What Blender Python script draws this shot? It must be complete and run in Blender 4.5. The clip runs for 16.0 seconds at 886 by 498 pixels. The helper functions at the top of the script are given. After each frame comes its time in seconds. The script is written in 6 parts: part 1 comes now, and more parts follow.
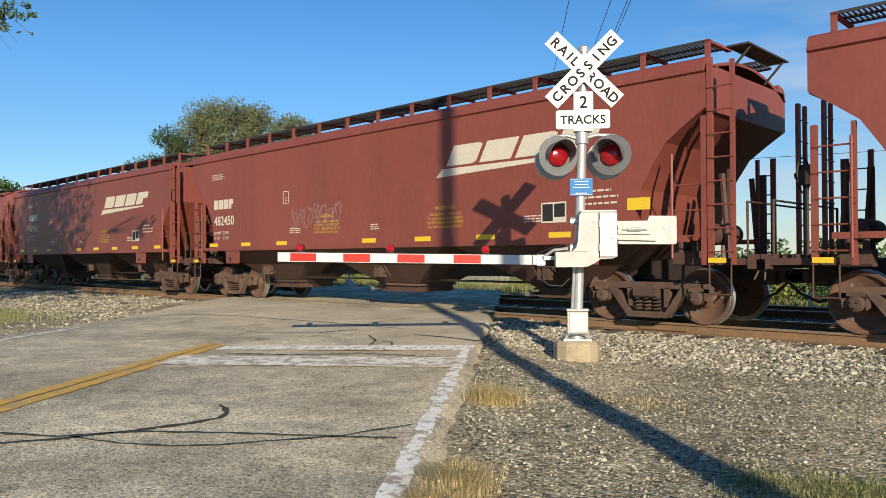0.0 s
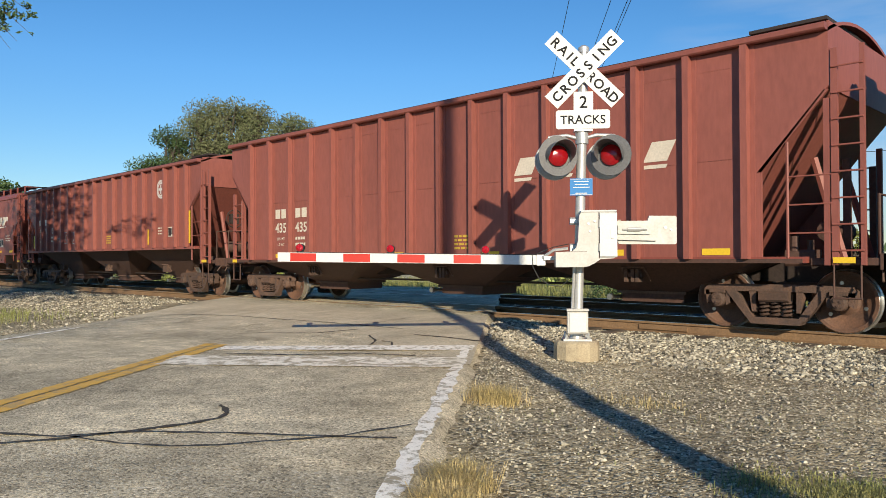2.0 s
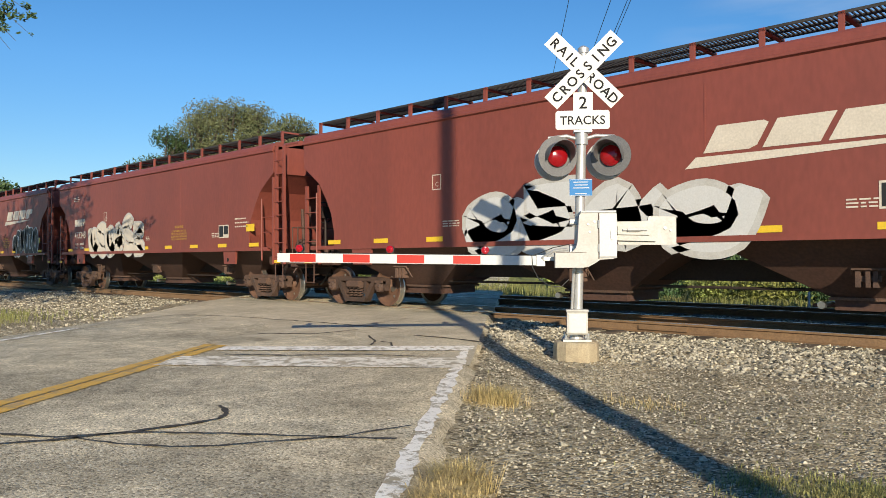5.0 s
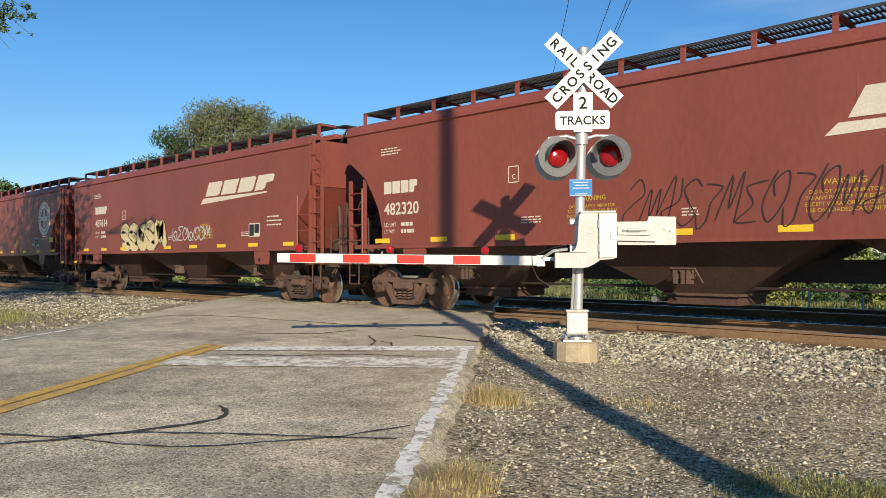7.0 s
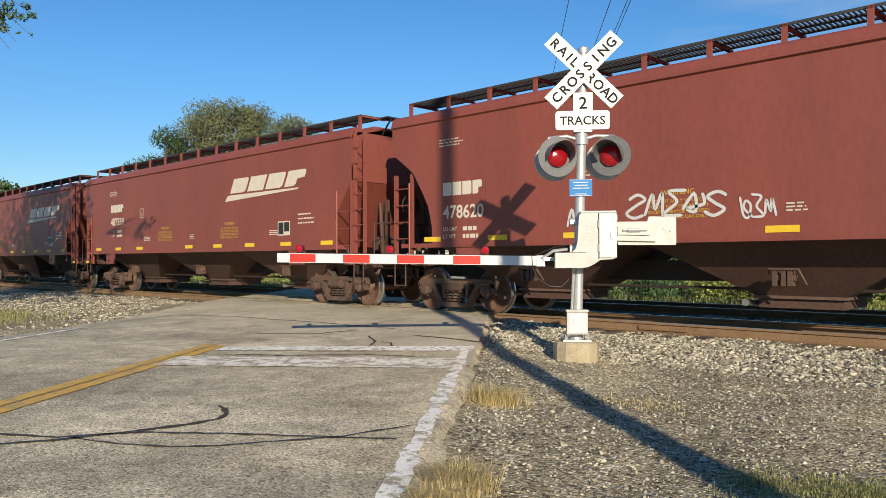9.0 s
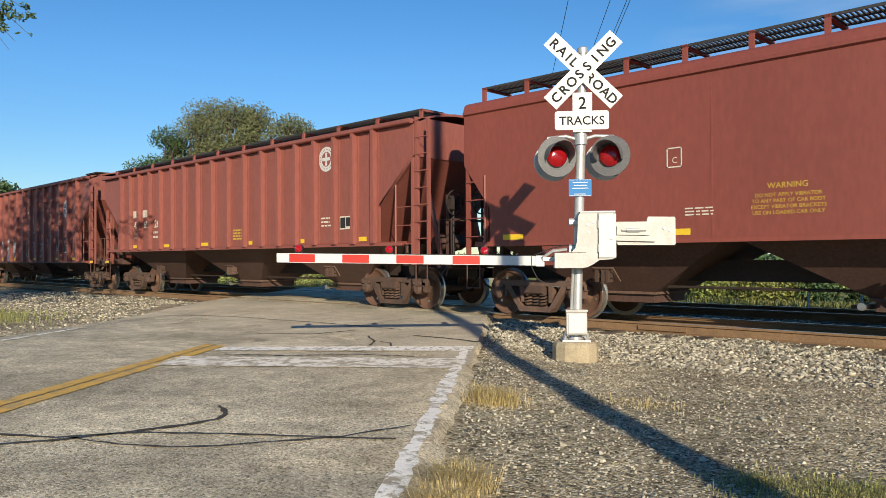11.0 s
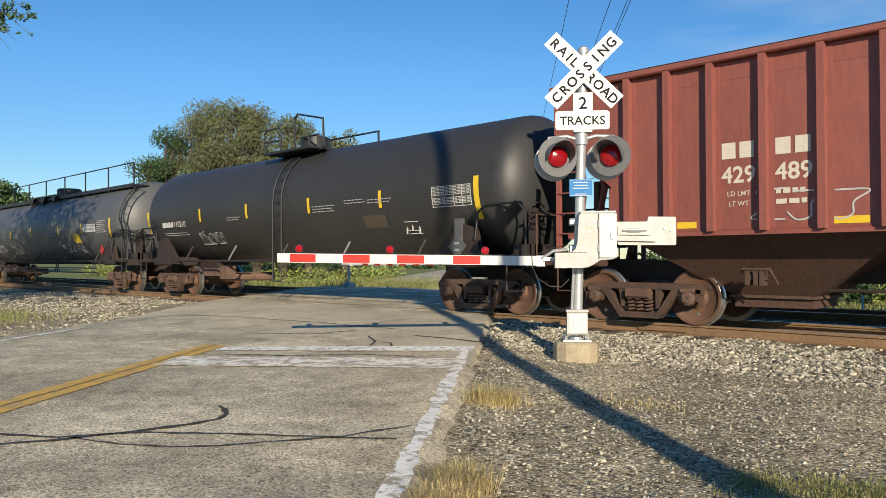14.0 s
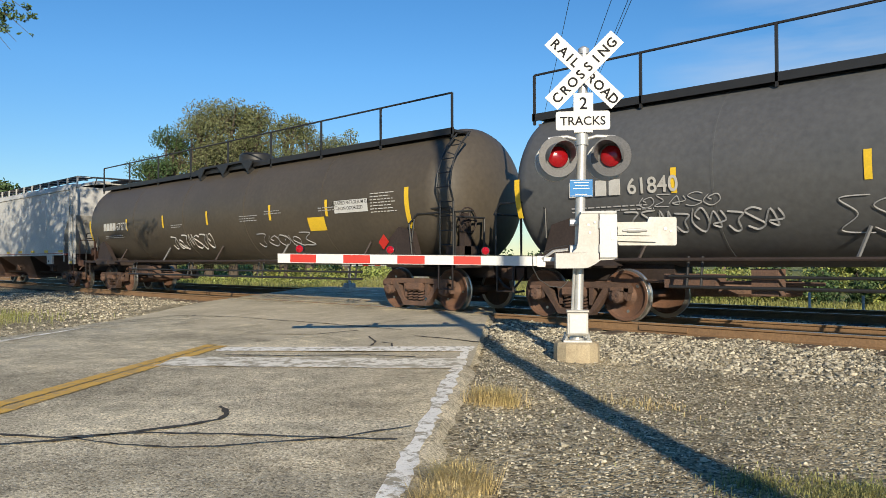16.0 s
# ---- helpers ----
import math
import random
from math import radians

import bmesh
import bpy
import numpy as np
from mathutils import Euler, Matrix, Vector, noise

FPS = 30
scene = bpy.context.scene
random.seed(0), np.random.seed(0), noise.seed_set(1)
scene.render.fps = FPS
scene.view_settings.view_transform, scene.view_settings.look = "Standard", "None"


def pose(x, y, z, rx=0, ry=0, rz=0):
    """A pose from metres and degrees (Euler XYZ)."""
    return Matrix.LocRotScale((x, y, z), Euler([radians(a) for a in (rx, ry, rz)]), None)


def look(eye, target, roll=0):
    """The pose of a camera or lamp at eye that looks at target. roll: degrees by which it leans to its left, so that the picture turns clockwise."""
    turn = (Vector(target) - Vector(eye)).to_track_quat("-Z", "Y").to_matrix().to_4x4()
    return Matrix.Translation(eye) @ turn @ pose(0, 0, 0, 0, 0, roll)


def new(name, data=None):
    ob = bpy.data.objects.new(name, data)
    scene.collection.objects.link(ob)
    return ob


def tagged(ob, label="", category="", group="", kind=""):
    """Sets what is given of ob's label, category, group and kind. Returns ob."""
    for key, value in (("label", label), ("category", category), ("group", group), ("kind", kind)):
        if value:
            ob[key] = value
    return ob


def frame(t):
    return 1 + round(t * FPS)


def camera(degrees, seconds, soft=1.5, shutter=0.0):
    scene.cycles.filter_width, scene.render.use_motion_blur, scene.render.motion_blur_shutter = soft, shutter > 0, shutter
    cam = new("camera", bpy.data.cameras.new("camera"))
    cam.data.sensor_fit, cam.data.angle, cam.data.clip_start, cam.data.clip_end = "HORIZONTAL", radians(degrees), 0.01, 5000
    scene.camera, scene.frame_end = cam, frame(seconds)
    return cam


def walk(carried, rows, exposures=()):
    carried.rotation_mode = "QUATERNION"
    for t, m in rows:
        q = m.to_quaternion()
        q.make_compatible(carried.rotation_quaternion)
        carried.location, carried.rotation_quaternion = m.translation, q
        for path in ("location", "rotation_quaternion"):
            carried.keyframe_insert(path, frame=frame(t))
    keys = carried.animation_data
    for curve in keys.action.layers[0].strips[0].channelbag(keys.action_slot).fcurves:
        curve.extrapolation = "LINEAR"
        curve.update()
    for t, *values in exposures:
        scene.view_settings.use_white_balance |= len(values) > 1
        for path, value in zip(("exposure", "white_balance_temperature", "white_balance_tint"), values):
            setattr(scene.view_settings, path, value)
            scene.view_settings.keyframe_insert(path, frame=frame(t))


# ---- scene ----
# World: x along the track in the train's direction, y away from the viewer, z = 0 at the rail head.
cam = camera(61.05, 16.0, soft=0.7)
EYE = (0.0, -12.705, 1.119)


def aim(yaw, pitch):
    a, b = radians(yaw), radians(pitch)
    d = Vector((math.sin(a) * math.cos(b), math.cos(a) * math.cos(b), math.sin(b)))
    return look(EYE, Vector(EYE) + d, -0.255)


walk(cam, [(0.0, aim(-44.31, 0.709)), (2.0, aim(-44.31, 0.71)), (4.0, aim(-44.29, 0.74)), (6.5, aim(-44.28, 0.765)),
           (9.0, aim(-44.28, 0.77)), (11.5, aim(-44.22, 0.78)), (12.5, aim(-44.21, 0.80)), (13.5, aim(-44.27, 0.785)),
           (14.5, aim(-44.28, 0.77)), (15.5, aim(-44.32, 0.79)), (16.0, aim(-44.31, 0.80))])

# ---- world, sun, exposure ----
SUN_WAY = Vector((-3.72, 2.84, -1.63)).normalized()
world = bpy.data.worlds.new("sky")
scene.world = world
world.use_nodes = True
wn = world.node_tree
sky = wn.nodes.new("ShaderNodeTexSky")
sky.sky_type = "NISHITA"
sky.sun_disc = False
sky.sun_elevation = math.asin(-SUN_WAY.z)
sky.sun_rotation = math.atan2(-SUN_WAY.x, -SUN_WAY.y)
sky.air_density, sky.dust_density, sky.ozone_density = 1.0, 0.0, 2.1
bg = wn.nodes["Background"]
bg.inputs["Strength"].default_value = 0.100
tone = wn.nodes.new("ShaderNodeHueSaturation")
tone.inputs["Saturation"].default_value = 1.2
tint = wn.nodes.new("ShaderNodeMix")
tint.data_type, tint.blend_type = "RGBA", "MULTIPLY"
tint.inputs["Factor"].default_value, tint.inputs["B"].default_value = 1.0, (0.85, 0.965, 1.115, 1)
wn.links.new(sky.outputs[0], tint.inputs["A"])
wn.links.new(tint.outputs["Result"], tone.inputs["Color"])
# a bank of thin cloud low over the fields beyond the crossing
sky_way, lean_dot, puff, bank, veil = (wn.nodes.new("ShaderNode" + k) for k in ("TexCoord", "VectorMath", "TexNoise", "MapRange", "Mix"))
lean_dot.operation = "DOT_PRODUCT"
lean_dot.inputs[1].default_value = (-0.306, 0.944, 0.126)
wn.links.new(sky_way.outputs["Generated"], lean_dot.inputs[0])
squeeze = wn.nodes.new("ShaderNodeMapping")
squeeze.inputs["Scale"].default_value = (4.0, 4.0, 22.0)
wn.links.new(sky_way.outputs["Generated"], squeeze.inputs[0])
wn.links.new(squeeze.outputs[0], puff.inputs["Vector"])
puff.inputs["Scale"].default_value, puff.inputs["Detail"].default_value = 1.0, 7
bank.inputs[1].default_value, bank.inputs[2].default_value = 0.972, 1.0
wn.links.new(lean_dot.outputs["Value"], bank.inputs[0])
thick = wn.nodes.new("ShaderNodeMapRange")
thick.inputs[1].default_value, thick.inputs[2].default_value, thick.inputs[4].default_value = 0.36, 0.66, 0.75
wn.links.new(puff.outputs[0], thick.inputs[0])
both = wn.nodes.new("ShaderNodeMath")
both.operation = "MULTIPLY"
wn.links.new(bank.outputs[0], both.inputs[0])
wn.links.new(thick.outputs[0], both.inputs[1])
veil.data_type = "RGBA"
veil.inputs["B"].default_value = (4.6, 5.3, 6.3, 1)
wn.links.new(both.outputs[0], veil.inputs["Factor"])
# the sky is a little deeper towards the horizon than a perfectly clear one
level, deep, dim = (wn.nodes.new("ShaderNode" + k) for k in ("SeparateXYZ", "MapRange", "Mix"))
wn.links.new(sky_way.outputs["Generated"], level.inputs[0])
wn.links.new(level.outputs["Z"], deep.inputs[0])
deep.inputs[1].default_value, deep.inputs[2].default_value, deep.inputs[3].default_value, deep.inputs[4].default_value = 0.02, 0.24, 0.74, 1.0
dim.data_type, dim.blend_type = "RGBA", "MULTIPLY"
dim.inputs["Factor"].default_value = 1.0
wn.links.new(tone.outputs[0], dim.inputs["A"])
wn.links.new(deep.outputs[0], dim.inputs["B"])
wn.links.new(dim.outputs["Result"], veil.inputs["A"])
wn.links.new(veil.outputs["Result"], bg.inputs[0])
sun_data = bpy.data.lights.new("sun", "SUN")
sun_data.energy, sun_data.angle, sun_data.color = 5.0, radians(0.5), (1.0, 0.87, 0.655)
sun = new("sun", sun_data)
sun.matrix_world = look((20, -20, 20), Vector((20, -20, 20)) + SUN_WAY)
scene.view_settings.exposure = 0.3


# ---- materials ----
def surface(name, base, rough=0.6, metal=0.0, vary=0.25, scale=6.0, fine=60.0, bump=0.15, second=None, island=0.0,
            stretch=(1, 1, 1), bump_size=0.01, amount=0.5, emit=0.0, contrast=1.0, per_object=0.0, world_space=False):
    """A procedural surface: base colour, mottled towards a second one at two scales, with fine relief."""
    m = bpy.data.materials.new(name)
    m.use_nodes = True
    nt, n, l = m.node_tree, m.node_tree.nodes, m.node_tree.links
    b = n["Principled BSDF"]
    tc = n.new("ShaderNodeTexCoord")
    mp = n.new("ShaderNodeMapping")
    mp.inputs["Scale"].default_value = stretch
    if world_space:
        geo = n.new("ShaderNodeNewGeometry")
        l.new(geo.outputs["Position"], mp.inputs[0])
    else:
        l.new(tc.outputs["Object"], mp.inputs[0])
    second = second or tuple(c * (1 - vary) for c in base)
    n1, n2 = n.new("ShaderNodeTexNoise"), n.new("ShaderNodeTexNoise")
    n1.inputs["Scale"].default_value, n1.inputs["Detail"].default_value = scale, 6
    n2.inputs["Scale"].default_value, n2.inputs["Detail"].default_value = fine, 4
    for q in (n1, n2):
        l.new(mp.outputs[0], q.inputs["Vector"])
    ramp = n.new("ShaderNodeMapRange")
    ramp.inputs[1].default_value, ramp.inputs[2].default_value = 0.5 - 0.25 * amount, 0.5 + 0.5 * (1 - amount) + 0.1
    l.new(n1.outputs[0], ramp.inputs[0])
    mix = n.new("ShaderNodeMix")
    mix.data_type = "RGBA"
    mix.inputs["A"].default_value, mix.inputs["B"].default_value = (*base, 1), (*second, 1)
    l.new(ramp.outputs[0], mix.inputs["Factor"])
    hsv = n.new("ShaderNodeHueSaturation")
    l.new(mix.outputs["Result"], hsv.inputs["Color"])
    val = n.new("ShaderNodeMapRange")
    val.inputs[1].default_value, val.inputs[2].default_value = 0.5 - 0.25 / contrast, 0.5 + 0.25 / contrast
    val.inputs[3].default_value, val.inputs[4].default_value = 1 - vary, 1 + vary
    l.new(n2.outputs[0], val.inputs[0])
    last = val.outputs[0]
    if island or per_object:
        src = n.new("ShaderNodeNewGeometry").outputs["Random Per Island"] if island else n.new("ShaderNodeObjectInfo").outputs["Random"]
        k = island or per_object
        r2 = n.new("ShaderNodeMapRange")
        r2.inputs[3].default_value, r2.inputs[4].default_value = 1 - k, 1 + k
        l.new(src, r2.inputs[0])
        mul = n.new("ShaderNodeMath")
        mul.operation = "MULTIPLY"
        l.new(last, mul.inputs[0])
        l.new(r2.outputs[0], mul.inputs[1])
        last = mul.outputs[0]
    l.new(last, hsv.inputs["Value"])
    l.new(hsv.outputs[0], b.inputs["Base Color"])
    b.inputs["Roughness"].default_value, b.inputs["Metallic"].default_value = rough, metal
    if bump:
        bp = n.new("ShaderNodeBump")
        bp.inputs["Strength"].default_value, bp.inputs["Distance"].default_value = bump, bump_size
        l.new(n2.outputs[0], bp.inputs["Height"])
        l.new(bp.outputs[0], b.inputs["Normal"])
    if emit:
        b.inputs["Emission Color"].default_value, b.inputs["Emission Strength"].default_value = (*base, 1), emit
    return m


def worn_paint(name, paint, under, cover=0.55, scale=9.0):
    """Road paint that has flaked off in patches down to the asphalt."""
    m = surface(name, paint, 0.7, vary=0.12, scale=3, fine=90, bump=0.2, world_space=True)
    n, l = m.node_tree.nodes, m.node_tree.links
    b = n["Principled BSDF"]
    old = b.inputs["Base Color"].links[0].from_socket
    geo, tex, mr, mix = n.new("ShaderNodeNewGeometry"), n.new("ShaderNodeTexNoise"), n.new("ShaderNodeMapRange"), n.new("ShaderNodeMix")
    tex.inputs["Scale"].default_value, tex.inputs["Detail"].default_value, tex.inputs["Roughness"].default_value = scale, 9, 0.72
    mr.inputs[1].default_value, mr.inputs[2].default_value = cover - 0.03, cover + 0.05
    mix.data_type = "RGBA"
    l.new(geo.outputs["Position"], tex.inputs["Vector"])
    l.new(tex.outputs[0], mr.inputs[0])
    l.new(mr.outputs[0], mix.inputs["Factor"])
    l.new(old, mix.inputs["A"])
    mix.inputs["B"].default_value = (*under, 1)
    l.new(mix.outputs["Result"], b.inputs["Base Color"])
    return m


RED = (0.236, 0.062, 0.045)
M = {
    "red": surface("car_red", RED, 0.5, vary=0.10, scale=0.8, fine=14, bump=0.05, second=(0.176, 0.050, 0.038), stretch=(1, 1, 0.35), per_object=0.05),
    "red2": surface("car_red_faded", (0.268, 0.085, 0.066), 0.55, vary=0.12, scale=0.9, fine=16, bump=0.05, second=(0.200, 0.066, 0.052), stretch=(1, 1, 0.3), per_object=0.05),
    "under": surface("grimy_underframe", (0.085, 0.043, 0.032), 0.75, vary=0.25, scale=2, fine=20, bump=0.15, second=(0.065, 0.036, 0.028)),
    "dark": surface("dark_ironwork", (0.035, 0.024, 0.021), 0.7, vary=0.3, scale=3, fine=25, bump=0.1),
    "grate": surface("galvanised_grating", (0.055, 0.052, 0.05), 0.6, 0.3, vary=0.3, scale=2, fine=25),
    "truck": surface("rusty_cast_steel", (0.115, 0.066, 0.047), 0.8, vary=0.35, scale=5, fine=40, bump=0.3, second=(0.06, 0.042, 0.035), per_object=0.35),
    "wheel": surface("rusted_wheel", (0.15, 0.075, 0.045), 0.75, vary=0.3, scale=5, fine=40, bump=0.2, second=(0.07, 0.045, 0.035)),
    "steel": surface("polished_steel", (0.55, 0.53, 0.50), 0.3, 0.9, vary=0.15, scale=8, fine=60, bump=0.05),
    "cream": surface("cream_lettering", (0.62, 0.56, 0.47), 0.6, vary=0.12, scale=3, fine=30, bump=0.0),
    "white": surface("white_paint", (0.57, 0.575, 0.57), 0.5, vary=0.07, scale=3, fine=40, bump=0.03),
    "greywhite": surface("aged_white_enamel", (0.50, 0.495, 0.475), 0.5, vary=0.12, scale=5, fine=40, bump=0.06, second=(0.40, 0.38, 0.34)),
    "yellow": surface("yellow_reflector", (0.75, 0.50, 0.03), 0.5, vary=0.1, scale=4, fine=30, bump=0.0),
    "yellowtxt": surface("yellow_stencil", (0.55, 0.36, 0.05), 0.6, vary=0.15, scale=4, fine=30, bump=0.0),
    "tank": surface("black_tank_paint", (0.031, 0.031, 0.032), 0.5, vary=0.12, scale=0.7, fine=9, bump=0.04, second=(0.042, 0.04, 0.039), stretch=(1, 1, 0.4)),
    "tankbrown": surface("oil_brown_tank", (0.078, 0.065, 0.049), 0.5, vary=0.15, scale=0.7, fine=10, bump=0.04, second=(0.056, 0.048, 0.038)),
    "tankgrey": surface("weathered_tank", (0.084, 0.087, 0.092), 0.5, vary=0.15, scale=0.7, fine=10, bump=0.04, second=(0.10, 0.101, 0.102)),
    "pale": surface("pale_grey_hopper", (0.50, 0.50, 0.49), 0.6, vary=0.12, scale=0.8, fine=12, bump=0.04, second=(0.36, 0.35, 0.33)),
    "rail": surface("rusty_rail", (0.225, 0.136, 0.070), 0.8, vary=0.25, scale=3, fine=40, bump=0.2, second=(0.165, 0.098, 0.052), world_space=True),
    "tie": surface("creosoted_timber", (0.09, 0.068, 0.052), 0.85, vary=0.3, scale=3, fine=30, bump=0.3, stretch=(4, 1, 4), per_object=0.3),
    "stone": surface("ballast_stone", (0.37, 0.335, 0.255), 0.85, vary=0.25, scale=8, fine=60, bump=0.2, island=0.85, second=(0.20, 0.183, 0.145)),
    "tar": surface("tar_seal", (0.055, 0.047, 0.038), 0.95, vary=0.2, scale=8, fine=60, bump=0.2),
    "concrete": surface("gritty_concrete", (0.40, 0.33, 0.22), 0.9, vary=0.3, scale=6, fine=70, bump=0.6, second=(0.30, 0.24, 0.16)),
    "armlens": surface("small_red_lens", (0.40, 0.006, 0.016), 0.08, vary=0.5, scale=40, fine=120, bump=0.8, emit=0.04),
    "lens": surface("red_lens", (0.26, 0.006, 0.010), 0.12, vary=0.15, scale=20, fine=90, bump=0.1, emit=0.03),
    "black": surface("black_enamel", (0.022, 0.022, 0.023), 0.5, vary=0.2, scale=5, fine=50, bump=0.03),
    "ink": surface("sign_black", (0.010, 0.010, 0.011), 0.9, vary=0.1, scale=5, fine=50, bump=0.0),
    "spray": surface("sprayed_grey", (0.33, 0.33, 0.33), 0.7, vary=0.2, scale=2, fine=20, bump=0.0),
    # black of the front lamps, its base colour raised to look sunlit
    "faded": surface("sunlit_black", (0.13, 0.13, 0.135), 0.55, vary=0.2, scale=5, fine=50, bump=0.03),
    "redsheet": surface("red_reflective_sheet", (0.46, 0.022, 0.012), 0.4, vary=0.08, scale=6, fine=80, bump=0.03),
    "bluesign": surface("blue_sign", (0.008, 0.165, 0.44), 0.6, vary=0.05, scale=6, fine=60, bump=0.0),
    "galv": surface("galvanised_mast", (0.55, 0.55, 0.54), 0.42, 0.55, vary=0.12, scale=6, fine=50, bump=0.04, second=(0.45, 0.45, 0.44)),
    "wood": surface("pole_timber", (0.16, 0.12, 0.09), 0.85, vary=0.3, scale=3, fine=30, bump=0.3, stretch=(6, 6, 0.5)),
    "bark": surface("bark", (0.09, 0.07, 0.055), 0.9, vary=0.35, scale=5, fine=30, bump=0.5, stretch=(4, 4, 1)),
    "leaf": surface("olive_leaves", (0.118, 0.136, 0.056), 0.7, vary=0.15, scale=0.5, fine=3, bump=0.0, island=0.4, second=(0.150, 0.150, 0.072), world_space=True),
    "leafgreen": surface("green_leaves", (0.050, 0.100, 0.034), 0.7, vary=0.2, scale=0.5, fine=3, bump=0.0, island=0.35, second=(0.06, 0.085, 0.02), world_space=True),
    "weeds": surface("weed_leaves", (0.21, 0.26, 0.065), 0.6, vary=0.2, scale=0.6, fine=3, bump=0.0, island=0.5, second=(0.17, 0.15, 0.035), world_space=True),
    "straw": surface("dry_grass", (0.52, 0.40, 0.19), 0.7, vary=0.2, scale=3, fine=20, bump=0.0, island=0.35, second=(0.36, 0.30, 0.11), world_space=True),
    "grass": surface("mown_grass", (0.19, 0.215, 0.06), 0.7, vary=0.2, scale=1, fine=12, bump=0.0, island=0.4, second=(0.28, 0.24, 0.09), world_space=True),
}
M["stripe"] = worn_paint("worn_white_line", (1.0, 0.95, 0.84), (0.40, 0.345, 0.24), 0.53, 11)
M["stripefaded"] = worn_paint("faded_white_bar", (0.92, 0.86, 0.72), (0.44, 0.38, 0.265), 0.50, 6)
M["yellowline"] = worn_paint("worn_yellow_line", (0.70, 0.42, 0.07), (0.46, 0.31, 0.12), 0.54, 6)


def aggregate(name, dark, mid, pale, size, blotch, relief):
    """Stones or grit of a given size bound in a surface: each one of its own shade, with worn and dirty patches."""
    m = bpy.data.materials.new(name)
    m.use_nodes = True
    n, l = m.node_tree.nodes, m.node_tree.links
    b = n["Principled BSDF"]
    geo = n.new("ShaderNodeNewGeometry")
    cells, grit, patch, streak = (n.new("ShaderNodeTex" + k) for k in ("Voronoi", "Noise", "Noise", "Noise"))
    bend = n.new("ShaderNodeVectorMath")
    bend.operation = "MULTIPLY_ADD"
    bend.inputs[1].default_value = (size * 0.9,) * 3
    wob = n.new("ShaderNodeTexNoise")
    wob.inputs["Scale"].default_value = 1.2 / size
    l.new(geo.outputs["Position"], wob.inputs["Vector"])
    l.new(wob.outputs["Color"], bend.inputs[0])
    l.new(geo.outputs["Position"], bend.inputs[2])
    l.new(bend.outputs[0], cells.inputs["Vector"])
    cells.inputs["Scale"].default_value = 1 / size
    for q, sc, det in ((grit, 2.6 / size, 3), (patch, 0.55, 8), (streak, 3.2, 7)):
        q.inputs["Scale"].default_value, q.inputs["Detail"].default_value = sc, det
        q.inputs["Roughness"].default_value = 0.62
        l.new(geo.outputs["Position"], q.inputs["Vector"])
    sep = n.new("ShaderNodeSeparateColor")
    l.new(cells.outputs["Color"], sep.inputs[0])
    ramp = n.new("ShaderNodeValToRGB")
    e = ramp.color_ramp.elements
    e[0].position, e[0].color = 0.0, (*dark, 1)
    e[1].position, e[1].color = 1.0, (*pale, 1)
    for at, c in ((0.38, mid), (0.84, tuple(0.7 * p + 0.3 * q for p, q in zip(mid, pale)))):
        k = e.new(at)
        k.color = (*c, 1)
    l.new(sep.outputs[0], ramp.inputs[0])
    hsv = n.new("ShaderNodeHueSaturation")
    l.new(ramp.outputs[0], hsv.inputs["Color"])
    last = None
    for src, lo, hi, amp in ((patch, 0.36, 0.64, blotch), (streak, 0.36, 0.68, blotch * 0.8), (grit, 0.3, 0.7, 0.35)):
        mr = n.new("ShaderNodeMapRange")
        mr.inputs[1].default_value, mr.inputs[2].default_value = lo, hi
        mr.inputs[3].default_value, mr.inputs[4].default_value = 1 - amp, 1 + amp * 0.75
        l.new(src.outputs[0], mr.inputs[0])
        if last is None:
            last = mr.outputs[0]
        else:
            mul = n.new("ShaderNodeMath")
            mul.operation = "MULTIPLY"
            l.new(last, mul.inputs[0])
            l.new(mr.outputs[0], mul.inputs[1])
            last = mul.outputs[0]
    l.new(last, hsv.inputs["Value"])
    l.new(hsv.outputs[0], b.inputs["Base Color"])
    b.inputs["Roughness"].default_value = 0.95
    b.inputs["Specular IOR Level"].default_value = 0.25
    bp = n.new("ShaderNodeBump")
    bp.invert = True
    bp.inputs["Strength"].default_value, bp.inputs["Distance"].default_value = relief, size * 0.6
    l.new(cells.outputs["Distance"], bp.inputs["Height"])
    l.new(bp.outputs[0], b.inputs["Normal"])
    return m


M["asphalt"] = aggregate("aged_asphalt", (0.24, 0.207, 0.143), (0.59, 0.507, 0.35), (0.95, 0.84, 0.62), 0.0145, 0.33, 0.5)
M["approach"] = aggregate("fresh_asphalt", (0.42, 0.365, 0.26), (0.56, 0.485, 0.345), (0.70, 0.61, 0.45), 0.018, 0.16, 0.22)


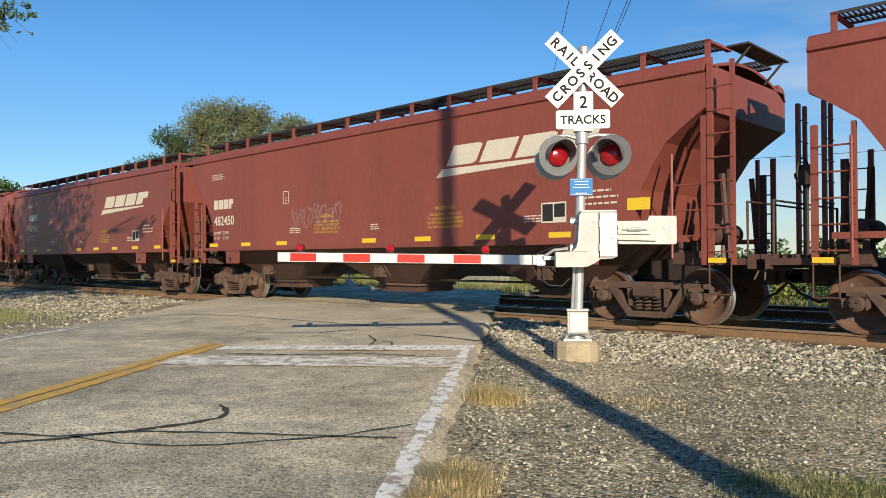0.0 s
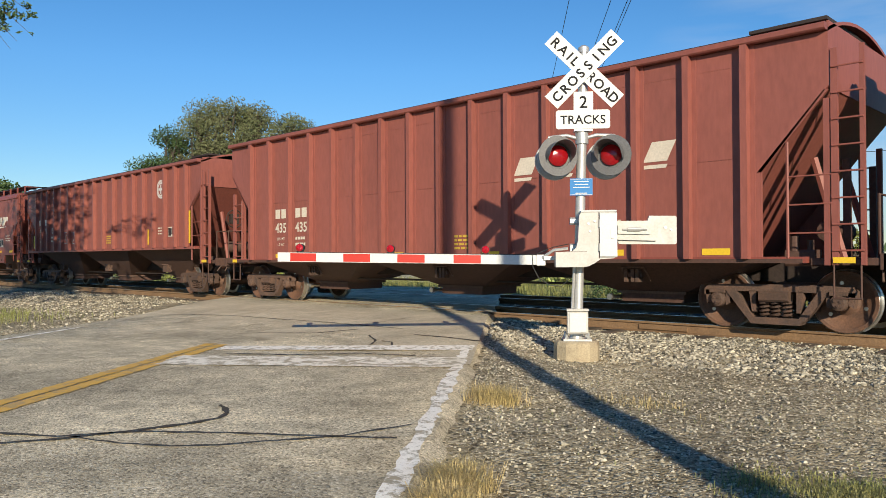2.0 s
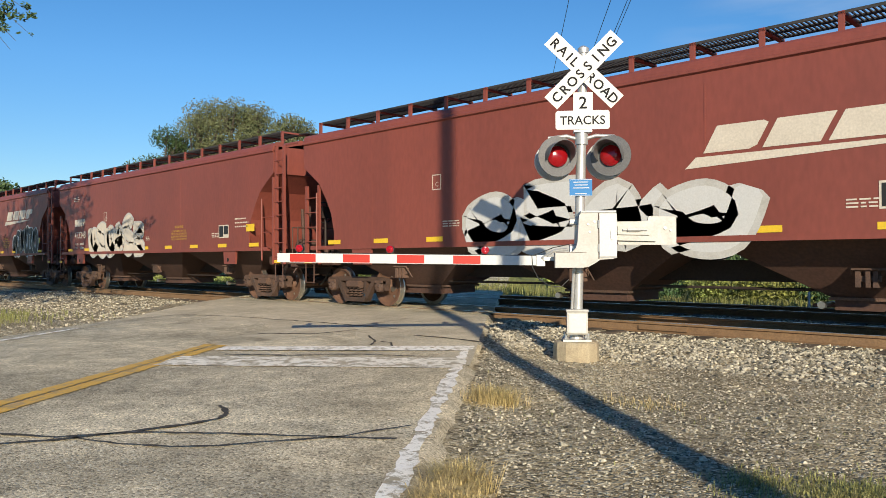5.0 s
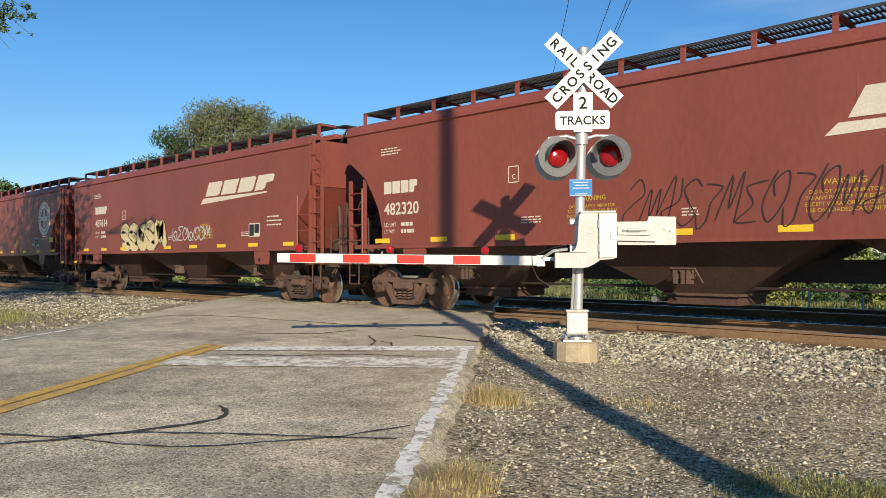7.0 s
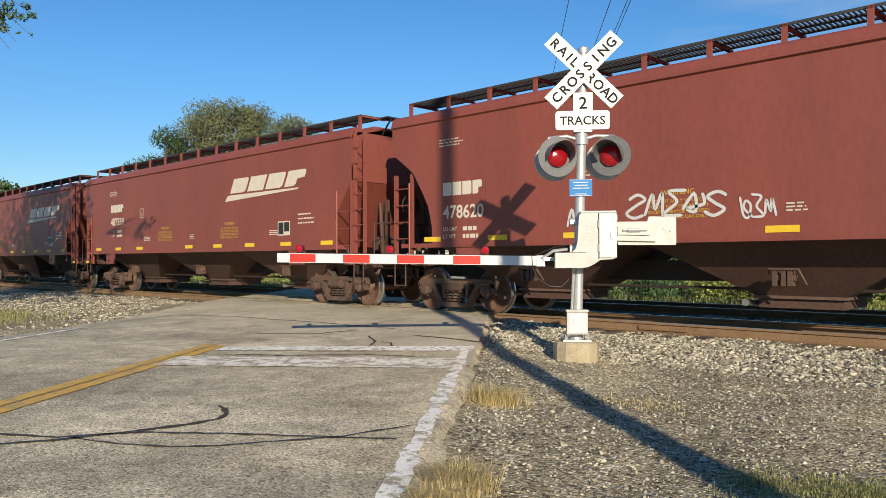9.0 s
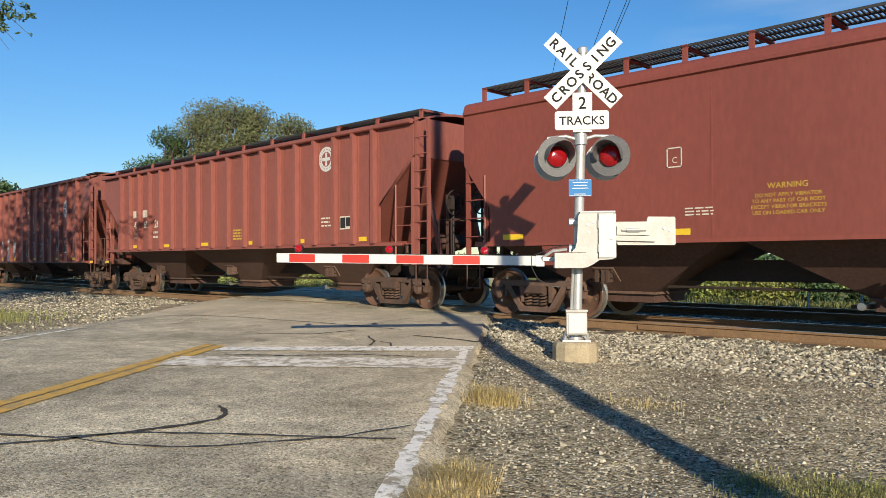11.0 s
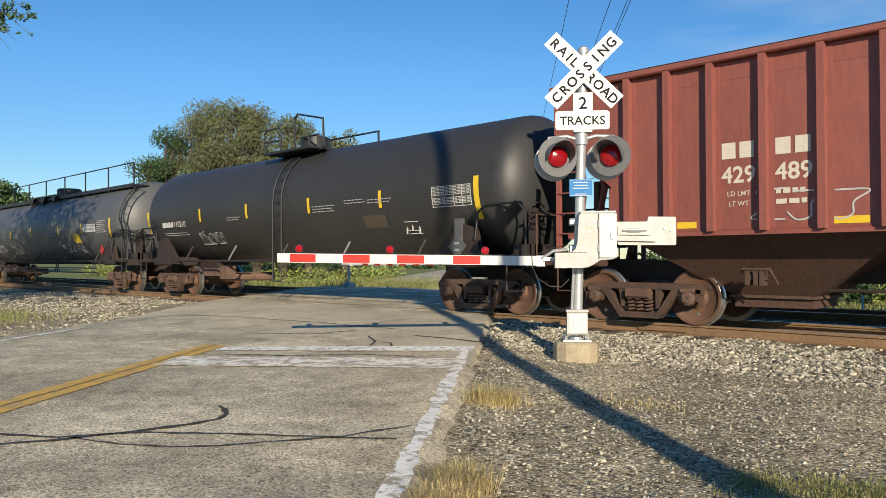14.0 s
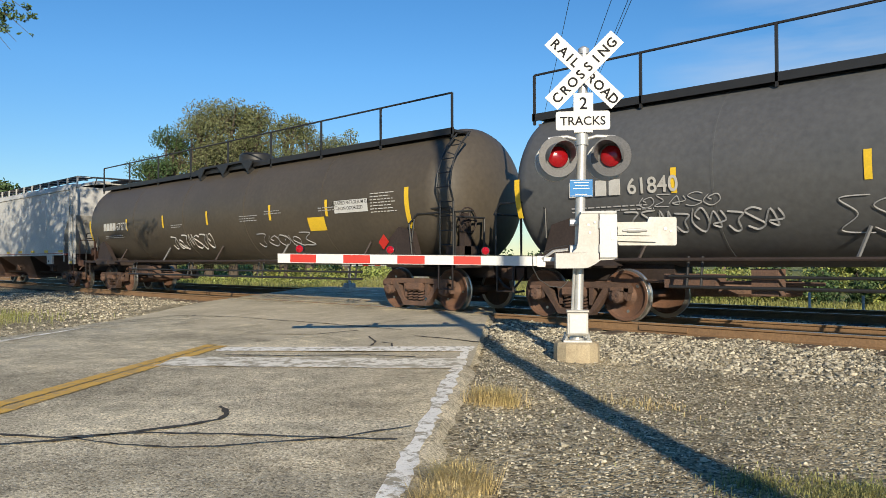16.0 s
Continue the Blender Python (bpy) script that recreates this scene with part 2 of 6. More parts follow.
def ground_material():
    """Grey-brown gravel and grit near the track, rough grass beyond it."""
    m = aggregate("gravelly_ground", (0.085, 0.069, 0.042), (0.36, 0.295, 0.178), (0.84, 0.74, 0.53), 0.026, 0.3, 0.9)
    n, l = m.node_tree.nodes, m.node_tree.links
    b = n["Principled BSDF"]
    old = b.inputs["Base Color"].links[0].from_socket
    geo, sep, tex = n.new("ShaderNodeNewGeometry"), n.new("ShaderNodeSeparateXYZ"), n.new("ShaderNodeTexNoise")
    tex.inputs["Scale"].default_value = 0.6
    l.new(geo.outputs["Position"], sep.inputs[0])
    l.new(geo.outputs["Position"], tex.inputs["Vector"])
    add = n.new("ShaderNodeMath")
    add.operation = "MULTIPLY_ADD"
    add.inputs[1].default_value = 3.0
    l.new(tex.outputs[0], add.inputs[0])
    l.new(sep.outputs[1], add.inputs[2])
    mr, mix = n.new("ShaderNodeMapRange"), n.new("ShaderNodeMix")
    mr.inputs[1].default_value, mr.inputs[2].default_value = 8.2, 9.2
    l.new(add.outputs[0], mr.inputs[0])
    mix.data_type = "RGBA"
    mix.inputs["B"].default_value = (0.20, 0.21, 0.07, 1)
    l.new(mr.outputs[0], mix.inputs["Factor"])
    l.new(old, mix.inputs["A"])
    l.new(mix.outputs["Result"], b.inputs["Base Color"])
    return m


M["ground"] = ground_material()


# ---- mesh building ----
class Shape:
    """Vertices and faces gathered into one mesh, with a material slot for each face."""

    def __init__(self):
        self.v, self.f, self.s = [], [], []

    def add(self, verts, faces, slot=0):
        o = len(self.v)
        self.v.extend(tuple(p) for p in verts)
        self.f.extend(tuple(i + o for i in q) for q in faces)
        self.s.extend([slot] * len(faces))
        return self

    def box(self, x0, x1, y0, y1, z0, z1, slot=0, c=0.0):
        """A box; c > 0 chamfers its long edges as seen along x."""
        if c:
            prof = [(y0 + c, z0), (y1 - c, z0), (y1, z0 + c), (y1, z1 - c), (y1 - c, z1), (y0 + c, z1), (y0, z1 - c), (y0, z0 + c)]
            return self.loft([[(x, y, z) for y, z in prof] for x in (x0, x1)], slot)
        v = [(x, y, z) for x in (x0, x1) for y in (y0, y1) for z in (z0, z1)]
        return self.add(v, [(0, 1, 3, 2), (4, 6, 7, 5), (0, 4, 5, 1), (2, 3, 7, 6), (0, 2, 6, 4), (1, 5, 7, 3)], slot)

    def loft(self, rings, slot=0, caps=True, close=True):
        k = len(rings[0])
        f = []
        for i in range(len(rings) - 1):
            for j in range(k if close else k - 1):
                a, b2 = i * k + j, i * k + (j + 1) % k
                f.append((a, b2, b2 + k, a + k))
        if caps:
            f.append(tuple(range(k))[::-1])
            f.append(tuple(range((len(rings) - 1) * k, len(rings) * k)))
        return self.add([p for r in rings for p in r], f, slot)

    def slab(self, poly, y0, y1, slot=0):
        """A plate of outline poly in (x, z), between y0 and y1."""
        return self.loft([[(x, y, z) for x, z in poly] for y in (y0, y1)], slot)

    def plate(self, poly, z0, z1, slot=0):
        """A plate of outline poly in (x, y), between z0 and z1."""
        return self.loft([[(x, y, z) for x, y in poly] for z in (z0, z1)], slot)

    def rod(self, a, b2, r, n=8, slot=0, r2=None):
        a, b2 = Vector(a), Vector(b2)
        d = (b2 - a).normalized()
        u = d.orthogonal().normalized()
        w = d.cross(u)
        r2 = r if r2 is None else r2
        ring = lambda c, q: [tuple(c + (u * math.cos(t) + w * math.sin(t)) * q) for t in (2 * math.pi * i / n for i in range(n))]
        return self.loft([ring(a, r), ring(b2, r2)], slot)

    def pipe(self, pts, r, n=6, slot=0):
        """A bent pipe through pts, in one piece."""
        p = [Vector(q) for q in pts]
        rings, u = [], None
        for i, q in enumerate(p):
            a = (q - p[i - 1]).normalized() if i else (p[1] - q).normalized()
            b2 = (p[i + 1] - q).normalized() if i + 1 < len(p) else a
            d = (a + b2).normalized() if (a + b2).length > 1e-6 else a
            k = min(2.0, 1 / max(0.4, a.dot(d)))
            u = d.orthogonal().normalized() if u is None else (u - d * u.dot(d)).normalized()
            w = d.cross(u)
            rings.append([tuple(q + (u * math.cos(t) + w * math.sin(t)) * r * (k if 0 < i < len(p) - 1 else 1)) for t in (2 * math.pi * m / n for m in range(n))])
        return self.loft(rings, slot)

    def lathe(self, prof, c, axis="y", n=24, slot=0, caps=False):
        """prof: (along, radius) pairs turned about an axis through c."""
        rings = []
        for h, r in prof:
            ring = []
            for i in range(n):
                t = 2 * math.pi * i / n
                p, q = r * math.cos(t), r * math.sin(t)
                o = (p, h, q) if axis == "y" else (h, p, q) if axis == "x" else (p, q, h)
                ring.append((c[0] + o[0], c[1] + o[1], c[2] + o[2]))
            rings.append(ring)
        return self.loft(rings, slot, caps)

    def mesh(self, name, mats, smooth=False):
        me = bpy.data.meshes.new(name)
        me.from_pydata(self.v, [], self.f)
        for m in mats:
            me.materials.append(m)
        if len(mats) > 1:
            me.polygons.foreach_set("material_index", self.s)
        bm = bmesh.new()
        bm.from_mesh(me)
        bmesh.ops.recalc_face_normals(bm, faces=bm.faces)
        bm.to_mesh(me)
        bm.free()
        if smooth:
            me.polygons.foreach_set("use_smooth", [True] * len(me.polygons))
            me.set_sharp_from_angle(angle=radians(38))
        return me


MESHES = {}


def part(name, shape, material, parent, label="", smooth=False, at=None):
    """One mesh object under a thing or a part; shape may be a finished mesh."""
    mats = [M[material]] if isinstance(material, str) else [M[q] for q in material]
    me = shape if isinstance(shape, bpy.types.Mesh) else shape.mesh(name, mats, smooth)
    ob = new(name, me)
    ob.parent = parent
    if at is not None:
        ob.matrix_basis = at
    return tagged(ob, label) if label else ob


def kept(key, make, name, material, smooth=False):
    """A mesh that alike parts share."""
    if key not in MESHES:
        mats = [M[material]] if isinstance(material, str) else [M[q] for q in material]
        MESHES[key] = make().mesh(name, mats, smooth)
    return MESHES[key]


def thing(name, label, category, at=None, group="", kind=""):
    ob = new(name)
    ob.empty_display_size = 0.2
    if at is not None:
        ob.matrix_basis = at
    return tagged(ob, label, category, group, kind)


def lone(name, shape, material, label, category, kind="", group="", smooth=False):
    ob = part(name, shape, material, None, "", smooth)
    return tagged(ob, label, category, group, kind)


def letters(text, size, material, align="LEFT", bold=0.0):
    """Flat lettering of the built-in font as a mesh, size = height of the capitals."""
    key = ("text", text, round(size, 4), material, align)
    if key not in MESHES:
        cu = bpy.data.curves.new("text", "FONT")
        cu.body, cu.size, cu.align_x = text, size / 0.73, align
        cu.resolution_u, cu.offset = 3, 0.012 * size / 0.73 * bold
        ob = bpy.data.objects.new("text", cu)
        scene.collection.objects.link(ob)
        me = bpy.data.meshes.new_from_object(ob.evaluated_get(bpy.context.evaluated_depsgraph_get()))
        bpy.data.objects.remove(ob)
        me.materials.clear()
        me.materials.append(M[material])
        MESHES[key] = me
    return MESHES[key]
# ---- ground, road, track ----
RN, RS = Vector((0.78, 0.6257)), Vector((-0.6257, 0.78))   # across the road, along the road


def on_road(a, s):
    p = RN * a + RS * s
    return p.x, p.y


def road_height(y):
    """The road climbs to the rails and falls again behind them."""
    d = max(0.0, -2.2 - y, y - 6.6)
    t = min(1.0, d / 4.0)
    return -0.012 - 0.135 * t * t * (3 - 2 * t)


def ground_height(x, y):
    if -2.6 < y < 7.0:
        base = -0.185
    elif y <= -2.6:
        t = min(1.0, (-2.6 - y) / 1.6)
        base = -0.185 - 0.018 * t
    else:
        t = min(1.0, (y - 7.0) / 3.0)
        base = -0.185 - 0.22 * t
    a = x * RN.x + y * RN.y
    if -8.45 < a < -6.2 and -9.5 < y < -1.0:
        t = (a + 8.45) / 2.25
        t = t * t * (3 - 2 * t)
        base = (road_height(y) - 0.045) * (1 - t) + base * t
    k = min(1.0, max(0.0, 1 - (abs(x + 10) + abs(y)) / 160))
    return base + 0.035 * k * noise.noise((x * 0.35, y * 0.35, 0)) + 0.034 * k * noise.noise((x * 1.15, y * 1.15, 3)) + 0.012 * k * noise.noise((x * 3.1, y * 3.1, 5))


def spread(lo, hi, step, far):
    a = [lo + i * step for i in range(int((hi - lo) / step) + 1)]
    out, s = [], step
    while not out or out[-1] < far:
        s *= 1.5
        out.append((out[-1] if out else 0) + s)
    return [lo - o for o in out[::-1]] + a + [a[-1] + o for o in out]


def build_ground():
    xs, ys = spread(-36, 6, 0.22, 1500), spread(-16, 15, 0.22, 1500)
    ra0, ra1 = -16.62, -8.42
    v, f = [], []
    for y in ys:
        for x in xs:
            z = ground_height(x, y)
            a = x * RN.x + y * RN.y
            if ra0 - 0.3 < a < ra1 + 0.3 and abs(y) < 60:
                z = min(z, road_height(y) - 0.06)
            elif ra0 - 1.0 < a < ra1 + 0.7 and abs(y) < 60 and not -2.6 < y < 6.8:
                z = max(z, road_height(y) - 0.09)
            v.append((x, y, z))
    w = len(xs)
    for j in range(len(ys) - 1):
        for i in range(w - 1):
            f.append((j * w + i, j * w + i + 1, (j + 1) * w + i + 1, (j + 1) * w + i))
    s = Shape()
    s.add(v, f)
    lone("ground", s, "ground", "grey-brown gravel shoulder turning to rough grass", "ground", "structure", smooth=True)


def strip_on_road(a0, a1, s0, s1, lift, rag=0.0, steps=None, seed=1):
    """A strip laid on the road surface, from s0 to s1 along it, with ragged edges if wanted."""
    rnd = random.Random(seed)
    n = steps or max(2, int(abs(s1 - s0) / 0.25))
    sh = Shape()
    v = []
    for i in range(n + 1):
        s = s0 + (s1 - s0) * i / n
        e0, e1 = rnd.uniform(-rag, rag), rnd.uniform(-rag, rag)
        for a in (a0 + e0, a1 + e1):
            x, y = on_road(a, s)
            v.append((x, y, road_height(y) + lift))
    return sh.add(v, [(2 * i, 2 * i + 1, 2 * i + 3, 2 * i + 2) for i in range(n)])


def build_road():
    sh = Shape()
    v, f = [], []
    aa = [-16.62, -16.5, -14, -12, -10, -8.54, -8.42]
    ss = [-14 + 0.3 * i for i in range(76)] + [9, 9.5, 10, 11, 12, 14, 17, 20, 25, 30, 36, 44, 55, 70, 95, 130, 200]
    rnd = random.Random(4)
    for s in ss:
        for k, a in enumerate(aa):
            a2 = a + (rnd.uniform(-0.06, 0.06) if k in (0, 6) and s < 9 else 0)
            x, y = on_road(a2, s)
            z = road_height(y)
            v.append((x, y, z - (0.09 if k in (0, 6) else 0)))
    w = len(aa)
    for j in range(len(ss) - 1):
        for i in range(w - 1):
            f.append((j * w + i, j * w + i + 1, (j + 1) * w + i + 1, (j + 1) * w + i))
    sh.add(v, f)
    lone("road", sh, "asphalt", "aged cracked two-lane asphalt road over the crossing", "road", "structure", smooth=True)
    # newer asphalt apron beside the rails
    ap = Shape()
    v = []
    ys = [-6.1 + 0.28 * i for i in range(17)]
    for y in ys:
        for a in (-16.4, -14, -12, -10, -8.50):
            s = (y - RN.y * a) / RS.y
            x, y2 = on_road(a, s)
            v.append((x, y2, road_height(y2) + 0.004))
    ap.add(v, [(j * 5 + i, j * 5 + i + 1, j * 5 + i + 6, j * 5 + i + 5) for j in range(16) for i in range(4)])
    lone("asphalt_apron", ap, "approach", "smoother pale asphalt apron at the rails", "pavement", "structure", smooth=True)
    # markings
    for a, w2, seed in ((-8.64, 0.065, 2), (-16.07, 0.06, 3)):
        s1 = 0.62 if seed == 2 else 3.4
        lone("edge_line", strip_on_road(a - w2, a + w2, -9, s1, 0.008, 0.03, 75, seed), "stripe", "worn flaking white edge line", "road marking", "structure")
    for a in (-12.50, -12.29):
        lone("centre_line", strip_on_road(a - 0.088, a + 0.088, -12, 1.0 if a < -12.4 else 0.85, 0.008, 0.014, 220, 5), "yellowline", "worn double yellow centre line", "road marking", "structure")
    lone("stop_bar", strip_on_road(-12.15, -8.55, 0.22, 0.66, 0.009, 0.03, 6, 6), "stripe", "worn white stop bar", "road marking", "structure")
    lone("stop_bar", strip_on_road(-12.3, -8.58, -1.25, -0.42, 0.009, 0.04, 6, 7), "stripefaded", "faded older white stop bar", "road marking", "structure")
    # tar seams: (across, along) points in the road's own directions
    for pts, w2 in (([(-11.96, -4.77), (-11.69, -4.77), (-11.22, -4.83), (-10.69, -4.64), (-10.05, -4.62), (-9.53, -4.67), (-9.04, -4.68), (-8.74, -4.69)], 0.028),
                    ([(-11.63, -5.19), (-11.49, -5.05), (-11.04, -4.84), (-10.75, -4.61), (-10.47, -4.36), (-10.31, -4.14), (-10.31, -3.93), (-10.4, -3.75), (-10.54, -3.59)], 0.034),
                    ([(-11.09, -4.83), (-10.72, -4.97), (-10.28, -5.03), (-9.95, -4.98), (-9.65, -4.83), (-9.21, -4.66), (-9.0, -4.47), (-8.72, -4.22)], 0.022),
                    ([(-15.09, 6.1), (-13.83, 5.51), (-12.87, 4.82), (-11.74, 4.08), (-10.7, 3.31), (-9.84, 2.62)], 0.022),
                    ([(-10.98, 3.18), (-10.38, 3.78), (-9.94, 4.41)], 0.012),
                    ([(-9.55, 1.9), (-8.92, 1.43), (-8.39, 0.93)], 0.03),
                    ([(-10.29, 1.98), (-10.11, 1.41), (-10.05, 0.82)], 0.022),
                    ([(-10.0, 1.27), (-9.82, 1.13), (-9.65, 0.44)], 0.022),
                    ([(-11.82, -0.19), (-10.87, -0.25), (-10.0, -0.08), (-9.22, -0.26)], 0.03),
                    ([(-12.34, 2.51), (-11.28, 2.38), (-10.6, 2.8)], 0.03) ):
        q = []
        for (a0, s0), (a1, s1) in zip(pts, pts[1:]):
            n = max(2, int(math.hypot(a1 - a0, s1 - s0) / 0.05))
            q += [(a0 + (a1 - a0) * i / n, s0 + (s1 - s0) * i / n) for i in range(n)]
        sh, v = Shape(), []
        for i, (a, s) in enumerate(q):
            b2 = q[min(i + 1, len(q) - 1)]
            p0 = q[max(i - 1, 0)]
            d = Vector((b2[0] - p0[0], b2[1] - p0[1])).normalized()
            a += 0.03 * noise.noise((a * 2, s * 2, 7))
            s += 0.022 * noise.noise((a * 7, s * 7, 9))
            w3 = w2 * (0.42 + 1.1 * abs(noise.noise((a * 6, s * 6, 1))))
            for k in (-1, 1):
                x, y = on_road(a - d.y * w3 * k, s + d.x * w3 * k)
                v.append((x, y, road_height(y) + 0.012))
        sh.add(v, [(2 * i, 2 * i + 1, 2 * i + 3, 2 * i + 2) for i in range(len(q) - 1)])
        lone("tar_seam", sh, "tar", "black tar seal over a crack in the road", "road crack", "structure")


RAIL = [(-0.07, -0.18), (0.07, -0.18), (0.07, -0.168), (0.012, -0.15), (0.009, -0.045), (0.036, -0.032), (0.036, -0.006), (0.028, 0.0),
        (-0.028, 0.0), (-0.036, -0.006), (-0.036, -0.032), (-0.009, -0.045), (-0.012, -0.15), (-0.07, -0.168)]


def build_track(name, yc, label):
    root = thing(name, label, "railway track", kind="structure")
    for side in (-1, 1):
        y = yc + side * 0.755
        part("rail", Shape().loft([[(x, y + p, q) for p, q in RAIL] for x in (-420, -60, 30, 320)]), "rail", root, "rust-brown steel rail")
        part("rail_head", Shape().box(-420, 320, y - 0.022, y + 0.022, 0.0, 0.003), "steel", root, "polished running band")
    me = kept("tie", lambda: Shape().box(-0.115, 0.115, -1.3, 1.3, -0.33, -0.165, c=0.01), "tie", "tie")
    rnd = random.Random(9)
    for i in range(110):
        x = -46 + i * 0.54
        part("tie", me, "tie", root, at=pose(x, yc + rnd.uniform(-0.05, 0.05), rnd.uniform(-0.008, 0.004), rz=rnd.uniform(-1, 1)))
    # joint bar on the near rail
    if yc == 0:
        for xj in (-6.35, -18.2):
            part("joint_bar", Shape().box(xj - 0.45, xj + 0.45, -0.80, -0.772, -0.14, -0.05, c=0.01), "rail", root)


def stones(name, rows, label, seed):
    """Loose stones over a stretch: rows of (count, x0, x1, y0, y1, smallest, largest, keep)."""
    rng = np.random.default_rng(seed)
    phi = (1 + 5 ** 0.5) / 2
    ico = np.array([(-1, phi, 0), (1, phi, 0), (-1, -phi, 0), (1, -phi, 0), (0, -1, phi), (0, 1, phi), (0, -1, -phi), (0, 1, -phi),
                    (phi, 0, -1), (phi, 0, 1), (-phi, 0, -1), (-phi, 0, 1)]) / 1.9
    fac = np.array([(0, 11, 5), (0, 5, 1), (0, 1, 7), (0, 7, 10), (0, 10, 11), (1, 5, 9), (5, 11, 4), (11, 10, 2), (10, 7, 6), (7, 1, 8),
                    (3, 9, 4), (3, 4, 2), (3, 2, 6), (3, 6, 8), (3, 8, 9), (4, 9, 5), (2, 4, 11), (6, 2, 10), (8, 6, 7), (9, 8, 1)])
    vs, fs, o = [], [], 0
    for count, x0, x1, y0, y1, lo, hi, keep in rows:
        for _ in range(count):
            x, y = rng.uniform(x0, x1), rng.uniform(y0, y1)
            a = x * RN.x + y * RN.y
            if -16.75 < a < -8.40 or not keep(x, y):
                continue
            r = lo + (hi - lo) * rng.random() ** 2
            p = ico * rng.uniform(0.5, 1.35, (12, 1)) * np.array([1, rng.uniform(0.6, 1), rng.uniform(0.45, 0.85)]) * r
            t = rng.uniform(0, 6.28)
            c, s = math.cos(t), math.sin(t)
            q = np.stack([p[:, 0] * c - p[:, 1] * s + x, p[:, 0] * s + p[:, 1] * c + y, p[:, 2] + ground_height(x, y) + r * 0.25], 1)
            vs.append(q)
            fs.append(fac + o)
            o += 12
    me = bpy.data.meshes.new(name)
    me.from_pydata(np.concatenate(vs).tolist(), [], np.concatenate(fs).tolist())
    me.materials.append(M["stone"])
    tagged(new(name, me), label, "gravel", kind="stuff")


build_ground()
build_road()
build_track("track_near", 0.0, "near railway track of rusty rails on timber ties")
build_track("track_far", 4.3, "far railway track of rusty rails in shadow")
yes = lambda x, y: True
stones("ballast", [(24000, -9, 4, -4.3, -0.85, 0.011, 0.036, lambda x, y: y > -4.3 + 0.5 * noise.noise((x, y, 2))),
                   (9000, -34, -14, -6.5, -0.85, 0.016, 0.042, yes), (2500, -20, 4, 0.8, 3.4, 0.025, 0.05, yes)],
       "grey crushed-stone ballast beside the rails", 1)
stones("gravel", [(26000, -7, 0.5, -9.8, -4.0, 0.004, 0.014, yes), (1500, -7, 1.5, -9.0, -4.0, 0.010, 0.022, yes), (50, -7, 1.5, -9.0, -4.0, 0.02, 0.035, yes), (1200, -26, -14, -9, -6, 0.01, 0.035, yes)],
       "loose grit and small stones on the shoulder", 2)

# rubber and asphalt filling of the crossing, between and beside the rails
pan = thing("crossing_panels", "worn asphalt and rubber panels filling the crossing", "crossing surface", kind="structure")
for y0, y1 in ((-0.70, 0.70), (0.83, 3.47), (3.61, 4.99)):
    c0 = [(-16.4 - 0.6257 * y) / 0.78 for y in (y0, y1)]
    c1 = [(-8.45 - 0.6257 * y) / 0.78 for y in (y0, y1)]
    part("panel", Shape().plate([(c0[0], y0), (c1[0], y0), (c1[1], y1), (c0[1], y1)], -0.16, -0.008), "asphalt", pan)


# ---- crossing signal ----
MAST = (-5.590, -4.480)
U, V = Vector((0.78, 0.6257, 0)), Vector((-0.6257, 0.78, 0))


